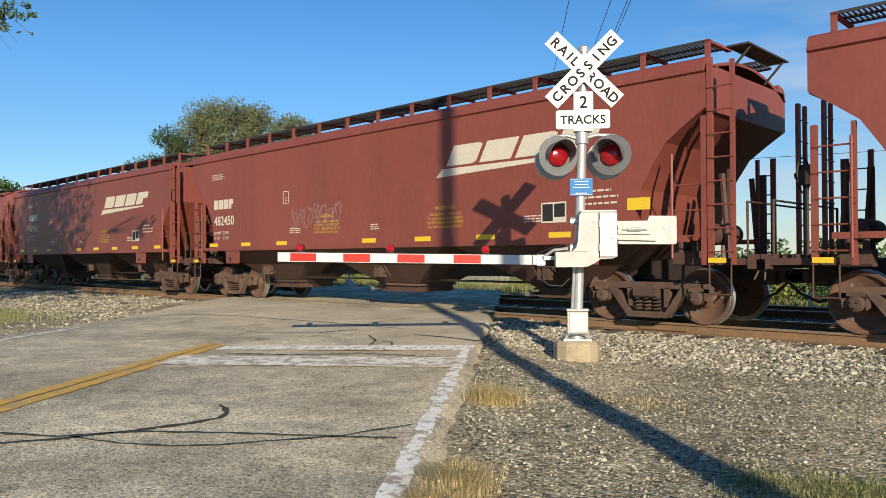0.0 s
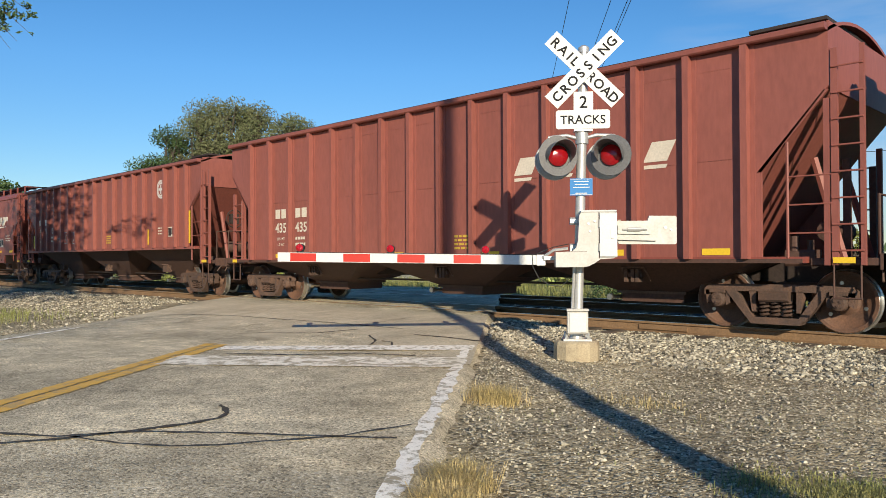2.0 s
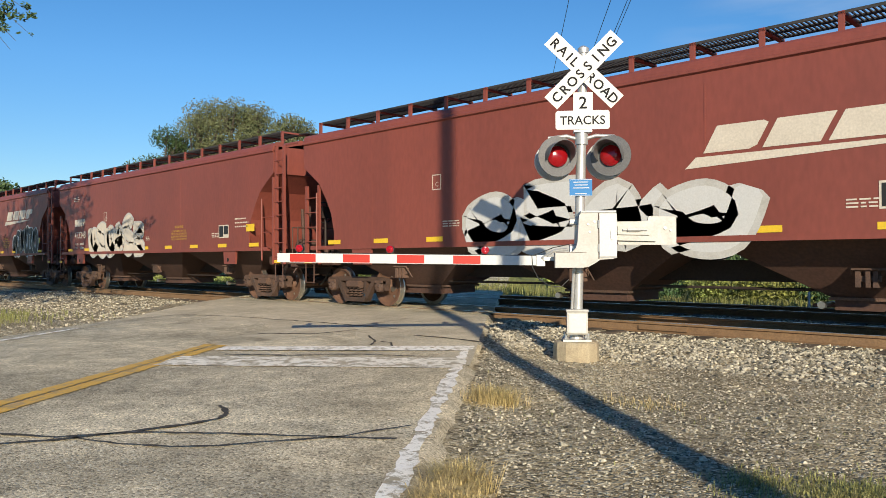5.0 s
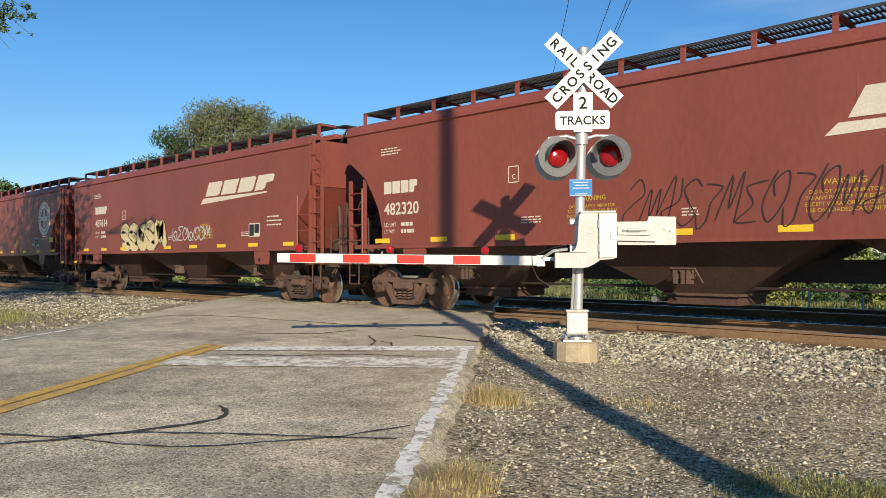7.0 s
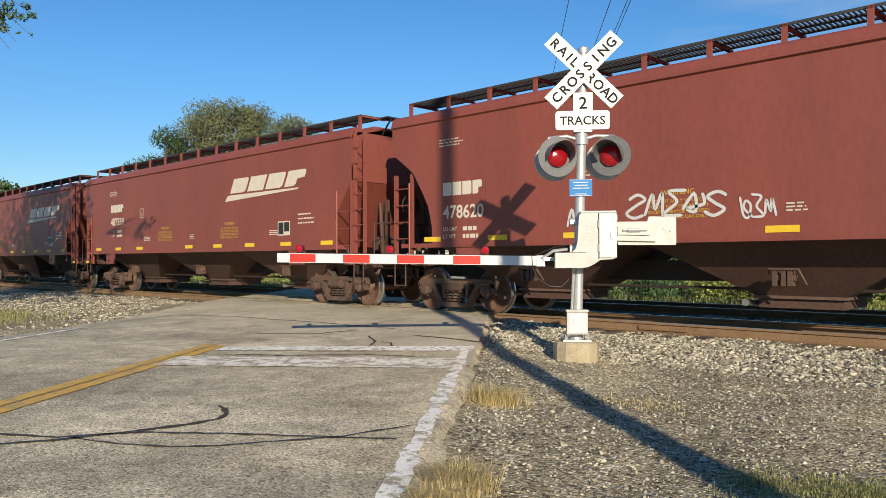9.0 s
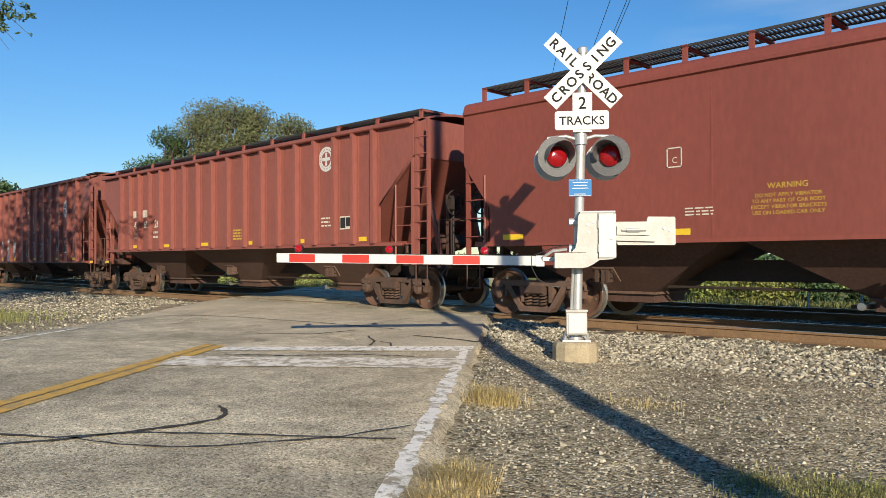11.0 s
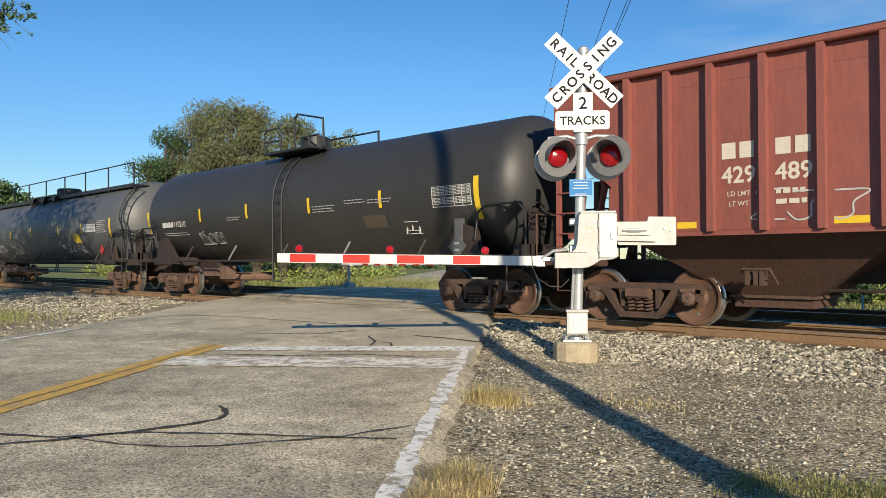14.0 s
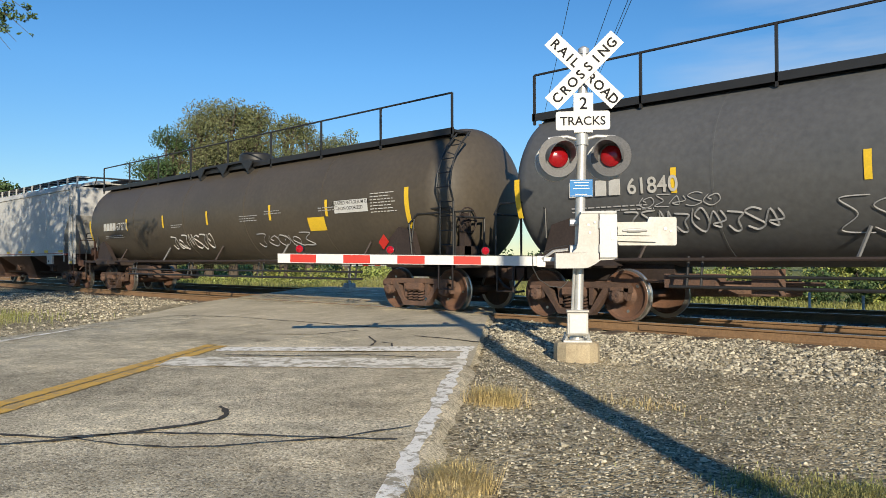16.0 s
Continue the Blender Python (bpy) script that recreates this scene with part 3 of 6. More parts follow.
def build_signal():
    root = thing("crossing_signal", "white crossing signal with crossbuck, red lamps and lowered gate arm", "crossing signal",
                 Matrix(((U.x, V.x, 0, MAST[0]), (U.y, V.y, 0, MAST[1]), (0, 0, 1, 0), (0, 0, 0, 1))))
    # local: x across the road, -y towards traffic, z up; the mast leans a little
    lean = lambda z: 0.028 * (z - 0.1)
    part("foundation", Shape().lathe([(-0.45, 0.30), (-0.02, 0.295), (0.03, 0.285), (0.05, 0.26)], (-0.015, 0, 0), "z", 12, caps=True), "concrete", root, "gritty tan concrete foundation")
    part("base_flange", Shape().box(-0.19, 0.17, -0.17, 0.17, 0.05, 0.075).lathe([(0.075, 0.10), (0.11, 0.085), (0.16, 0.08)], (-0.01, 0, 0), "z", 14), "galv", root)
    for x in (-0.15, 0.13):
        for y in (-0.13, 0.13):
            part("anchor_bolt", Shape().rod((x, y, 0.07), (x, y, 0.15), 0.016).rod((x, y, 0.078), (x, y, 0.10), 0.03, 6), "galv", root)
    part("mast", Shape().rod((lean(0.1), 0, 0.1), (lean(3.80), 0, 3.80), 0.064, 18), "galv", root, "galvanised round steel mast", True)
    part("mast_cap", Shape().lathe([(3.79, 0.075), (3.86, 0.072), (3.89, 0.03), (3.895, 0.0)], (lean(3.8), 0, 0), "z", 16), "galv", root, smooth=True)
    part("conduit", Shape().pipe([(-0.07, -0.03, 0.42), (-0.055, -0.06, 0.75), (-0.04, -0.07, 1.02)], 0.018, 8), "galv", root)
    jb = part("junction_box", Shape().box(-0.14, 0.12, -0.20, -0.06, 0.14, 0.44, c=0.02), "greywhite", root, "white enamelled junction box")
    part("box_door", Shape().box(-0.115, 0.095, -0.212, -0.20, 0.17, 0.41).box(-0.06, 0.04, -0.218, -0.212, 0.24, 0.36), "white", jb)
    part("box_hood", Shape().box(-0.15, 0.13, -0.215, -0.05, 0.44, 0.462), "greywhite", jb)
    # crossbuck
    cx, cz, y0 = lean(3.55), 3.55, -0.115
    for ang, text, dy in ((-45, "RAILROAD", 0.0), (45, "CROSSING", -0.012)):
        bd = part("crossbuck_blade", Shape().box(-0.60, 0.60, -0.004, 0.004, -0.114, 0.114), "white", root, "white reflective blade with black letters",
                  at=pose(cx, y0 + dy, cz, 0, -ang, 0))
        if text == "RAILROAD":
            for ch, x in zip("RAILROAD", (-0.505, -0.365, -0.25, -0.155, 0.135, 0.27, 0.405, 0.525)):
                part("lettering", letters(ch, 0.125, "ink", "CENTER", 1.6), "ink", bd, at=pose(x, -0.0065, -0.062, 90))
        else:
            for i, ch in enumerate(text):
                part("lettering", letters(ch, 0.125, "ink", "CENTER", 1.6), "ink", bd, at=pose(-0.49 + 0.14 * i, -0.0065, -0.062, 90))
    part("blade_bracket", Shape().box(cx - 0.07, cx + 0.07, -0.105, 0.07, cz - 0.06, cz + 0.06), "galv", root)
    sg = part("number_sign", Shape().box(lean(3.2) - 0.125, lean(3.2) + 0.125, -0.100, -0.092, 2.99, 3.265), "white", root, "white sign with a numeral")
    part("lettering", letters("2", 0.16, "ink", "CENTER", 0.9), "ink", sg, at=pose(lean(3.2), -0.1025, 3.055, 90))
    rr = [(lean(2.9) + sx * (0.345 - 0.03 * (1 - math.cos(t))) - 0.0, 2.905 + sz * (0.122 - 0.03 * (1 - math.sin(t)))) for sx, sz, ts in
          ((1, 1, (0, 45, 90)), (-1, 1, (90, 45, 0)), (-1, -1, (0, 45, 90)), (1, -1, (90, 45, 0))) for t in (radians(q) for q in ts)]
    sg = part("tracks_sign", Shape().slab(rr, -0.108, -0.100), "white", root, "white rounded sign with black letters")
    part("lettering", letters("TRACKS", 0.115, "ink", "CENTER", 0.9), "ink", sg, at=pose(lean(2.9), -0.111, 2.848, 90))
    # lamps
    part("crossarm", Shape().pipe([(-0.36, 0.0, 2.69), (-0.12, 0, 2.715), (0.06, 0, 2.66), (0.26, 0, 2.715), (0.50, 0, 2.70)], 0.026, 10).lathe([(2.60, 0.085), (2.76, 0.085)], (lean(2.7), 0, 0), "z", 14, caps=True)
         .box(-0.03, 0.2, -0.1, 0.06, 2.755, 2.78), "galv", root, "galvanised lamp crossarm", True)
    for x, tilt in ((-0.245, 16), (0.43, -20)):
        # disc and hood are black; their grey is sunlight put into the colour
        lp = part("lamp_background", Shape().lathe([(0.02, 0.0), (0.02, 0.255), (0.0, 0.262), (-0.012, 0.262), (-0.012, 0.17), (-0.006, 0.165)], (0, 0, 0), "y", 32), "faded", root,
                  "round black lamp background greyed as in sunlight", True, at=pose(x, -0.13, 2.435, 0, 0, tilt))
        hood = Shape()
        prof = []
        for i in range(25):
            t = radians(-20 + 220 * i / 24)
            d = 0.30 - 0.10 * (1 - math.sin(max(0, min(math.pi, t)))) if 0 <= t <= math.pi else 0.20 - 0.12 * min(1, (abs(t - (math.pi if t > 1 else 0)) / 0.35))
            prof.append((t, d))
        v, f = [], []
        for t, d in prof:
            for rr2 in (0.168, 0.174):
                v.append((rr2 * math.cos(t), -0.005, rr2 * math.sin(t)))
                v.append((rr2 * math.cos(t), -d, rr2 * math.sin(t)))
        for i in range(24):
            k = 4 * i
            f += [(k, k + 1, k + 5, k + 4), (k + 2, k + 6, k + 7, k + 3), (k + 1, k + 3, k + 7, k + 5)]
        hood.add(v, f)
        part("lamp_hood", hood, "faded", lp, "black visor hood", True)
        part("lamp_lens", Shape().lathe([(-0.008, 0.135), (-0.03, 0.115), (-0.045, 0.07), (-0.05, 0.0)], (0, 0, 0), "y", 28), "lens", lp, "red glass roundel lens", True)
        part("lamp_housing", Shape().lathe([(0.02, 0.17), (0.10, 0.15), (0.16, 0.10), (0.17, 0.0)], (0, 0, 0), "y", 20), "black", lp, "", True)
        # the twin lamp that faces the other way
        lp2 = part("lamp_background", Shape().lathe([(-0.02, 0.0), (-0.02, 0.255), (0.0, 0.262), (0.012, 0.262), (0.012, 0.0)], (0, 0, 0), "y", 32), "greywhite", root,
                   "pale back of a round lamp background", True, at=pose(x - 0.03, 0.17, 2.41, 0, 0, tilt * 0.4))
        part("lamp_hood", Shape().lathe([(0.012, 0.172), (0.26, 0.172), (0.26, 0.166), (0.012, 0.166)], (0, 0, 0), "y", 24), "black", lp2, "", True)
    tg = part("notice_plate", Shape().box(lean(2.03) - 0.145, lean(2.03) + 0.145, -0.078, -0.070, 1.925, 2.145), "bluesign", root, "blue emergency notice plate")
    bars = Shape()
    for i, (w2, xo) in enumerate(((0.19, 0), (0.17, 0.005), (0.21, 0), (0.06, -0.06), (0.15, 0))):
        if i == 3:
            continue
        bars.box(lean(2.03) + xo - w2 / 2, lean(2.03) + xo + w2 / 2, -0.0805, -0.0785, 2.105 - 0.038 * i - 0.005, 2.105 - 0.038 * i + 0.005)
    for z in (1.932, 2.133):
        bars.box(lean(2.03) - 0.138, lean(2.03) + 0.138, -0.0805, -0.0785, z, z + 0.005)
    part("notice_text", bars, "white", tg)
    # gate mechanism
    gm = part("gate_mechanism", Shape().slab([(0.04, 1.70), (0.45, 1.69), (0.46, 1.66), (0.46, 1.14), (0.44, 1.11), (0.27, 1.10), (0.20, 1.05), (0.12, 1.01), (0.05, 1.0), (-0.29, 1.0), (-0.29, 1.195),
                                               (-0.08, 1.20), (-0.03, 1.25), (-0.01, 1.33), (0.01, 1.66)], -0.30, 0.02), "greywhite", root, "white cast gate mechanism housing")
    part("mechanism_door", Shape().box(0.26, 0.475, -0.325, -0.30, 1.125, 1.685, c=0.015), "white", gm)
    part("mechanism_lid", Shape().box(0.03, 0.47, -0.312, 0.03, 1.69, 1.72, c=0.01), "white", gm)
    part("hinge", Shape().rod((0.255, -0.315, 1.2), (0.255, -0.315, 1.30), 0.014), "galv", gm)
    part("hinge", Shape().rod((0.255, -0.315, 1.5), (0.255, -0.315, 1.6), 0.014), "galv", gm)
    for x, z in ((0.12, 1.55), (0.2, 1.58), (0.14, 1.45)):
        part("bolt_head", Shape().rod((x, -0.30, z), (x, -0.312, z), 0.016, 6), "galv", gm)
    part("clamp", Shape().box(-0.09, 0.12, -0.09, 0.09, 1.16, 1.30, c=0.02), "galv", gm)
    part("clamp", Shape().box(-0.09, 0.12, -0.09, 0.09, 1.55, 1.64, c=0.02), "galv", gm)
    part("seam", Shape().box(0.248, 0.258, -0.303, -0.299, 1.11, 1.69), "under", gm)
    part("seam", Shape().box(-0.285, 0.10, -0.303, -0.299, 1.192, 1.197), "under", gm)
    part("latch", Shape().box(0.40, 0.43, -0.34, -0.325, 1.36, 1.46), "galv", gm)
    cw = part("counterweight_arm", Shape().slab([(0.46, 1.585), (0.99, 1.585), (1.0, 1.56), (1.0, 1.35), (0.98, 1.33), (0.50, 1.345), (0.46, 1.40)], -0.18, -0.15)
              .slab([(0.50, 1.53), (0.90, 1.53), (0.94, 1.47), (0.90, 1.41), (0.50, 1.42)], -0.205, -0.18), "greywhite", root, "white slotted counterweight arm")
    part("counterweight", Shape().slab([(0.50, 1.345), (0.52, 1.29), (1.225, 1.285), (1.24, 1.30), (1.24, 1.63), (1.225, 1.645), (0.90, 1.65), (0.88, 1.585), (0.99, 1.56), (0.99, 1.35)], -0.14, -0.08), "greywhite", cw, "white counterweight plate")
    part("tension_rod", Shape().rod((0.56, -0.215, 1.475), (0.86, -0.215, 1.475), 0.014).rod((0.62, -0.215, 1.475), (0.78, -0.215, 1.475), 0.026, 8), "galv", cw)
    part("bolt_head", Shape().rod((1.1, -0.14, 1.50), (1.1, -0.155, 1.50), 0.02, 6), "galv", cw)
    part("bolt_head", Shape().rod((1.17, -0.14, 1.47), (1.17, -0.155, 1.47), 0.014, 6), "galv", cw)
    # gate arm
    x0, x1 = -3.998, -0.48
    zc = lambda x: 1.091 + (1.1475 - 1.091) * (x1 - x) / (x1 - x0)
    arm = part("gate_arm", Shape().loft([[(x, -0.02, zc(x) - 0.062), (x, 0.02, zc(x) - 0.062), (x, 0.02, zc(x) + 0.062), (x, -0.02, zc(x) + 0.062)] for x in (x0, x1)]), "white", root, "lowered gate arm banded red and white")
    for a, b2 in ((-3.823, -3.468), (-3.095, -2.731), (-2.363, -1.997), (-1.612, -1.252)):
        part("red_band", Shape().slab([(a, zc(a) - 0.054), (b2, zc(b2) - 0.054), (b2, zc(b2) + 0.054), (a, zc(a) + 0.054)], -0.024, -0.0205), "redsheet", arm, "red reflective band")
    for x in (-3.69, -2.455, -1.19):
        z = zc(x) + 0.062
        lm = part("arm_lamp", Shape().box(x - 0.05, x + 0.05, -0.012, 0.012, z, z + 0.02).rod((x, -0.045, z + 0.065), (x, 0.045, z + 0.065), 0.054, 16), "black", arm, "small red lamp on the arm")
        part("arm_lamp_lens", Shape().lathe([(-0.046, 0.05), (-0.062, 0.03), (-0.066, 0.0)], (x, 0, z + 0.065), "y", 16), "armlens", lm, "", True)
    part("arm_wire", Shape().pipe([(-3.69, 0.0, zc(-3.69) + 0.066), (-2.455, 0.0, zc(-2.4) + 0.066), (-1.19, 0.0, zc(-1.19) + 0.066), (-0.55, 0.0, 1.16), (-0.3, 0.02, 1.26), (-0.1, 0.0, 1.3)], 0.006, 5), "black", arm)
    part("arm_bracket", Shape().box(-0.52, -0.41, -0.035, 0.035, 1.02, 1.16).box(-0.43, -0.25, -0.06, -0.03, 1.09, 1.14).pipe([(-0.45, -0.03, 1.12), (-0.30, -0.05, 1.22), (-0.12, -0.05, 1.24)], 0.02), "galv", root, "worn arm bracket with brass bolts")
    part("cable_loop", Shape().pipe([(-0.58, -0.02, 1.16), (-0.57, -0.03, 1.0), (-0.50, -0.03, 0.86), (-0.35, -0.03, 0.76), (-0.2, -0.03, 0.75), (-0.10, -0.03, 0.85)], 0.006, 5), "black", root)


build_signal()
# ---- the train ----
SPEED = 18.262
HALF = 1.655        # half the width of a car
WHEEL_R = 0.457
WHEELSETS = []      # (wheelset, its place in the truck, its car)
CARS = []           # (car, where its middle stands at the start)


def wheelset_shape():
    s = Shape()
    for q in (-1, 1):
        s.lathe([(q * 0.815, 0.405), (q * 0.82, 0.40), (q * 0.828, 0.445), (q * 0.822, WHEEL_R - 0.003)], (0, 0, 0), "y", 36, 0)
        tread = [(q * 0.822, WHEEL_R - 0.003), (q * 0.82, WHEEL_R), (q * 0.715, WHEEL_R + 0.004), (q * 0.705, WHEEL_R + 0.026), (q * 0.685, WHEEL_R + 0.026), (q * 0.68, 0.40)]
        s.lathe(tread, (0, 0, 0), "y", 36, 1)
        s.lathe([(q * 0.815, 0.405), (q * 0.775, 0.36), (q * 0.755, 0.20), (q * 0.80, 0.13), (q * 0.83, 0.10), (q * 0.83, 0.0)], (0, 0, 0), "y", 36, 0)
        s.lathe([(q * 0.68, 0.405), (q * 0.71, 0.35), (q * 0.72, 0.12), (q * 0.66, 0.08)], (0, 0, 0), "y", 24, 0)
        for i in range(3):
            t = 2.1 * i
            s.rod((0.28 * math.cos(t), q * 0.75, 0.28 * math.sin(t)), (0.28 * math.cos(t), q * 0.772, 0.28 * math.sin(t)), 0.03, 8, 1)
    s.rod((0, -1.0, 0), (0, 1.0, 0), 0.08, 14)
    return s


def side_frame_shape(q):
    """Cast side frame: top chord, two sloping struts, the spring seat and pedestals."""
    y0, y1 = q * 0.93, q * 1.07
    s = Shape()
    s.slab([(-1.12, 0.62), (-1.05, 0.68), (-0.5, 0.70), (0.5, 0.70), (1.05, 0.68), (1.12, 0.62), (1.12, 0.52), (1.0, 0.55), (0.5, 0.59), (-0.5, 0.59), (-1.0, 0.55), (-1.12, 0.52)], y0, y1)
    for k in (-1, 1):
        s.slab([(k * 0.62, 0.62), (k * 0.78, 0.62), (k * 0.42, 0.16), (k * 0.28, 0.12)], y0 + q * 0.01, y1 + q * 0.02)
        s.slab([(k * 0.30, 0.60), (k * 0.40, 0.60), (k * 0.36, 0.28), (k * 0.30, 0.28)], y0, y1)
        s.slab([(k * 0.71, 0.60), (k * 0.77, 0.60), (k * 0.77, 0.36), (k * 0.71, 0.40)], y0, y1)
        s.slab([(k * 1.01, 0.60), (k * 1.10, 0.60), (k * 1.08, 0.38), (k * 1.01, 0.42)], y0, y1)
    s.slab([(-0.43, 0.20), (0.43, 0.20), (0.36, 0.10), (-0.36, 0.10)], y0 - q * 0.03, y1 + q * 0.05)
    return s


def spring_shape():
    s = Shape()
    pts = []
    for i in range(37):
        t = i / 36 * 2 * math.pi * 4
        pts.append((0.07 * math.cos(t), 0.07 * math.sin(t), 0.20 + 0.24 * i / 36))
    s.pipe(pts, 0.017, 4)
    return s


def bearing_shape():
    s = Shape()
    s.lathe([(0.0, 0.125), (-0.09, 0.12), (-0.12, 0.115), (-0.135, 0.085), (-0.15, 0.08), (-0.15, 0.0)], (0, 0, 0), "y", 16)
    for i in range(3):
        t = 2.09 * i + 0.5
        s.rod((0.045 * math.cos(t), -0.15, 0.045 * math.sin(t)), (0.045 * math.cos(t), -0.168, 0.045 * math.sin(t)), 0.018, 6)
    s.box(-0.12, 0.12, -0.13, 0.02, 0.10, 0.16)
    return s


def add_truck(car, x):
    tr = part("truck", kept("truck", lambda: Shape().box(-0.22, 0.22, -1.18, 1.18, 0.44, 0.60, c=0.03).box(-0.35, 0.35, -0.3, 0.3, 0.58, 0.72)
                            .box(-0.55, -0.45, -0.9, 0.9, 0.3, 0.42).box(0.45, 0.55, -0.9, 0.9, 0.3, 0.42), "truck", "truck"), "truck", car, "rusty cast-steel wheel truck", at=pose(x, 0, 0))
    for q in (-1, 1):
        part("side_frame", kept(("sf", q), lambda: side_frame_shape(q), "side_frame", "truck"), "truck", tr)
        for dx in (-0.165, 0.0, 0.165):
            part("spring", kept("spring", spring_shape, "spring", "truck", True), "truck", tr, at=pose(dx, q * 1.05, 0))
        for k in (-1, 1):
            part("bearing", kept("bearing", bearing_shape, "bearing", "truck", True), "truck", tr, at=pose(k * 0.889, q * 1.0, WHEEL_R, rz=0 if q < 0 else 180))
    for k in (-1, 1):
        ws = part("wheelset", kept("wheelset", wheelset_shape, "wheelset", ("wheel", "steel"), True), "wheel", tr, "rust-brown wheelset with bright treads", at=pose(k * 0.889, 0, WHEEL_R))
        WHEELSETS.append((ws, k * 0.889, car))


def ladder(name, car, z0, z1, w, mat, at, step=0.36):
    """Two flat stiles with round rungs between them."""
    def stiles():
        return Shape().box(0, 0.085, -0.02, 0.045, z0, z1, c=0.006).box(w - 0.06, w, -0.02, 0.045, z0, z1, c=0.006)
    lad = part(name, kept(("stiles", z0, z1, w, mat), stiles, name, mat), mat, car, at=at)
    rung = kept(("rung", w, mat), lambda: Shape().rod((0.01, -0.03, 0), (w - 0.01, -0.03, 0), 0.013, 6), "rung", mat)
    for i in range(int((z1 - z0) / step)):
        part("rung", rung, mat, lad, at=pose(0, 0, z0 + 0.2 + i * step))


def brake_wheel_shape():
    s = Shape()
    n, r = 20, 0.27
    s.pipe([(r * math.cos(2 * math.pi * i / n), 0, r * math.sin(2 * math.pi * i / n)) for i in range(n + 1)], 0.016, 6)
    for i in range(5):
        t = 2 * math.pi * i / 5
        s.rod((0, -0.02, 0), (r * math.cos(t), 0, r * math.sin(t)), 0.012, 5)
    return s.rod((0, -0.03, 0), (0, 0.12, 0), 0.05, 10)


def coupler(car, x, d):
    part("coupler", Shape().box(min(x, x + d * 0.75), max(x, x + d * 0.75), -0.09, 0.09, 0.70, 0.92, c=0.02).box(x + d * 0.55 - 0.12, x + d * 0.55 + 0.12, -0.16, 0.16, 0.66, 0.95, c=0.03), "truck", car, "rusty knuckle coupler")
    part("air_hose", Shape().pipe([(x + d * 0.1, -0.35, 0.75), (x + d * 0.3, -0.35, 0.55), (x + d * 0.55, -0.28, 0.42), (x + d * 0.72, -0.2, 0.45)], 0.025, 6), "black", car)


def end_gear(car, e, d, mat, ztop, tall=True, brake=False, plat=0.62):
    """End platform, corner ladders and ironwork at the body end e; d = -1 or 1 points outwards."""
    p = e + d * plat
    part("end_platform", Shape().box(min(e - d * 0.3, p), max(e - d * 0.3, p), -1.5, 1.5, 1.0, 1.10).box(p - 0.04, p + 0.04, -1.52, 1.52, 0.94, 1.16), "under", car)
    # a tall ladder at the leading end on this side, a short one under the slope at the other
    x0 = e + 0.02
    wl = 0.42 if d > 0 else 0.58
    zl = (ztop + 0.05 if tall else ztop - 0.25) if d > 0 else 2.95
    ladder("side_ladder", car, 1.0, zl, wl, mat, pose(x0, -HALF + 0.04, 0))
    xf = e - 0.38 if d < 0 else e - 0.16 - 0.36
    ladder("side_ladder", car, 1.0, 2.95, 0.36, mat, pose(xf + 0.36, HALF - 0.04, 0, rz=180))
    ladder("end_ladder", car, 1.1, ztop - 0.3, 0.40, mat, pose(p - d * 0.08, 0.75, 0, rz=90))
    part("sill_step", Shape().pipe([(x0 + 0.02, -HALF + 0.03, 1.0), (x0 + 0.02, -HALF + 0.03, 0.55), (x0 + 0.36, -HALF + 0.03, 0.55), (x0 + 0.36, -HALF + 0.03, 1.0)], 0.014, 6), "under", car)
    xg = e - d * 0.55
    part("grab_post", Shape().rod((xg, -HALF - 0.01, 1.1), (xg, -HALF - 0.01, 2.75), 0.022, 6), mat, car)
    for z in (1.45, 1.85, 2.25):
        part("grab_iron", Shape().rod((xg, -HALF - 0.01, z), (x0 + (wl if d < 0 else 0), -HALF, z), 0.012, 6), mat, car)
    part("yellow_marker", Shape().box(x0 + 0.02, x0 + 0.30, -HALF - 0.012, -HALF - 0.006, 1.03, 1.11), "yellow", car)
    if brake:
        part("brake_wheel", kept("brake_wheel", brake_wheel_shape, "brake_wheel", "dark", True), "dark", car, at=pose(p - d * 0.25, -0.75, 2.35, rz=90))
        part("brake_gear", Shape().box(p - d * 0.3 - 0.08, p - d * 0.3 + 0.08, -0.88, -0.62, 2.2, 2.5).rod((p - d * 0.3, -0.75, 1.1), (p - d * 0.3, -0.75, 2.2), 0.03, 6), "dark", car)
    if d > 0:
        part("corner_post", Shape().box(min(e, e - d * 0.07), max(e, e - d * 0.07), -HALF - 0.006, -HALF + 0.08, 1.0, 3.3), mat, car)
    part("air_tank", Shape().lathe([(-0.45, 0.0), (-0.43, 0.15), (-0.36, 0.18), (0.36, 0.18), (0.43, 0.15), (0.45, 0.0)], (e - d * 0.35, -0.2, 1.5), "y", 16), "under", car, "", True)
    # posts on the end sill, the brake rigging and the crossover handholds
    for y in (-0.45, 0.9):
        part("end_post", Shape().box(-0.05, 0.05, -0.04, 0.04, 0, 1.5, c=0.008), "under", car, at=pose(e - d * 0.12, y, 1.08))
    part("handhold", Shape().pipe([(p - d * 0.06, -1.45, 1.14), (p - d * 0.06, -1.45, 1.95), (p - d * 0.06, 1.45, 1.95), (p - d * 0.06, 1.45, 1.14)], 0.016, 6), "under", car)
    part("uncoupling_lever", Shape().pipe([(p + d * 0.05, -1.5, 0.78), (p + d * 0.08, -1.4, 0.92), (p + d * 0.08, -0.3, 0.92), (p + d * 0.2, -0.12, 0.84)], 0.014, 6), "truck", car)
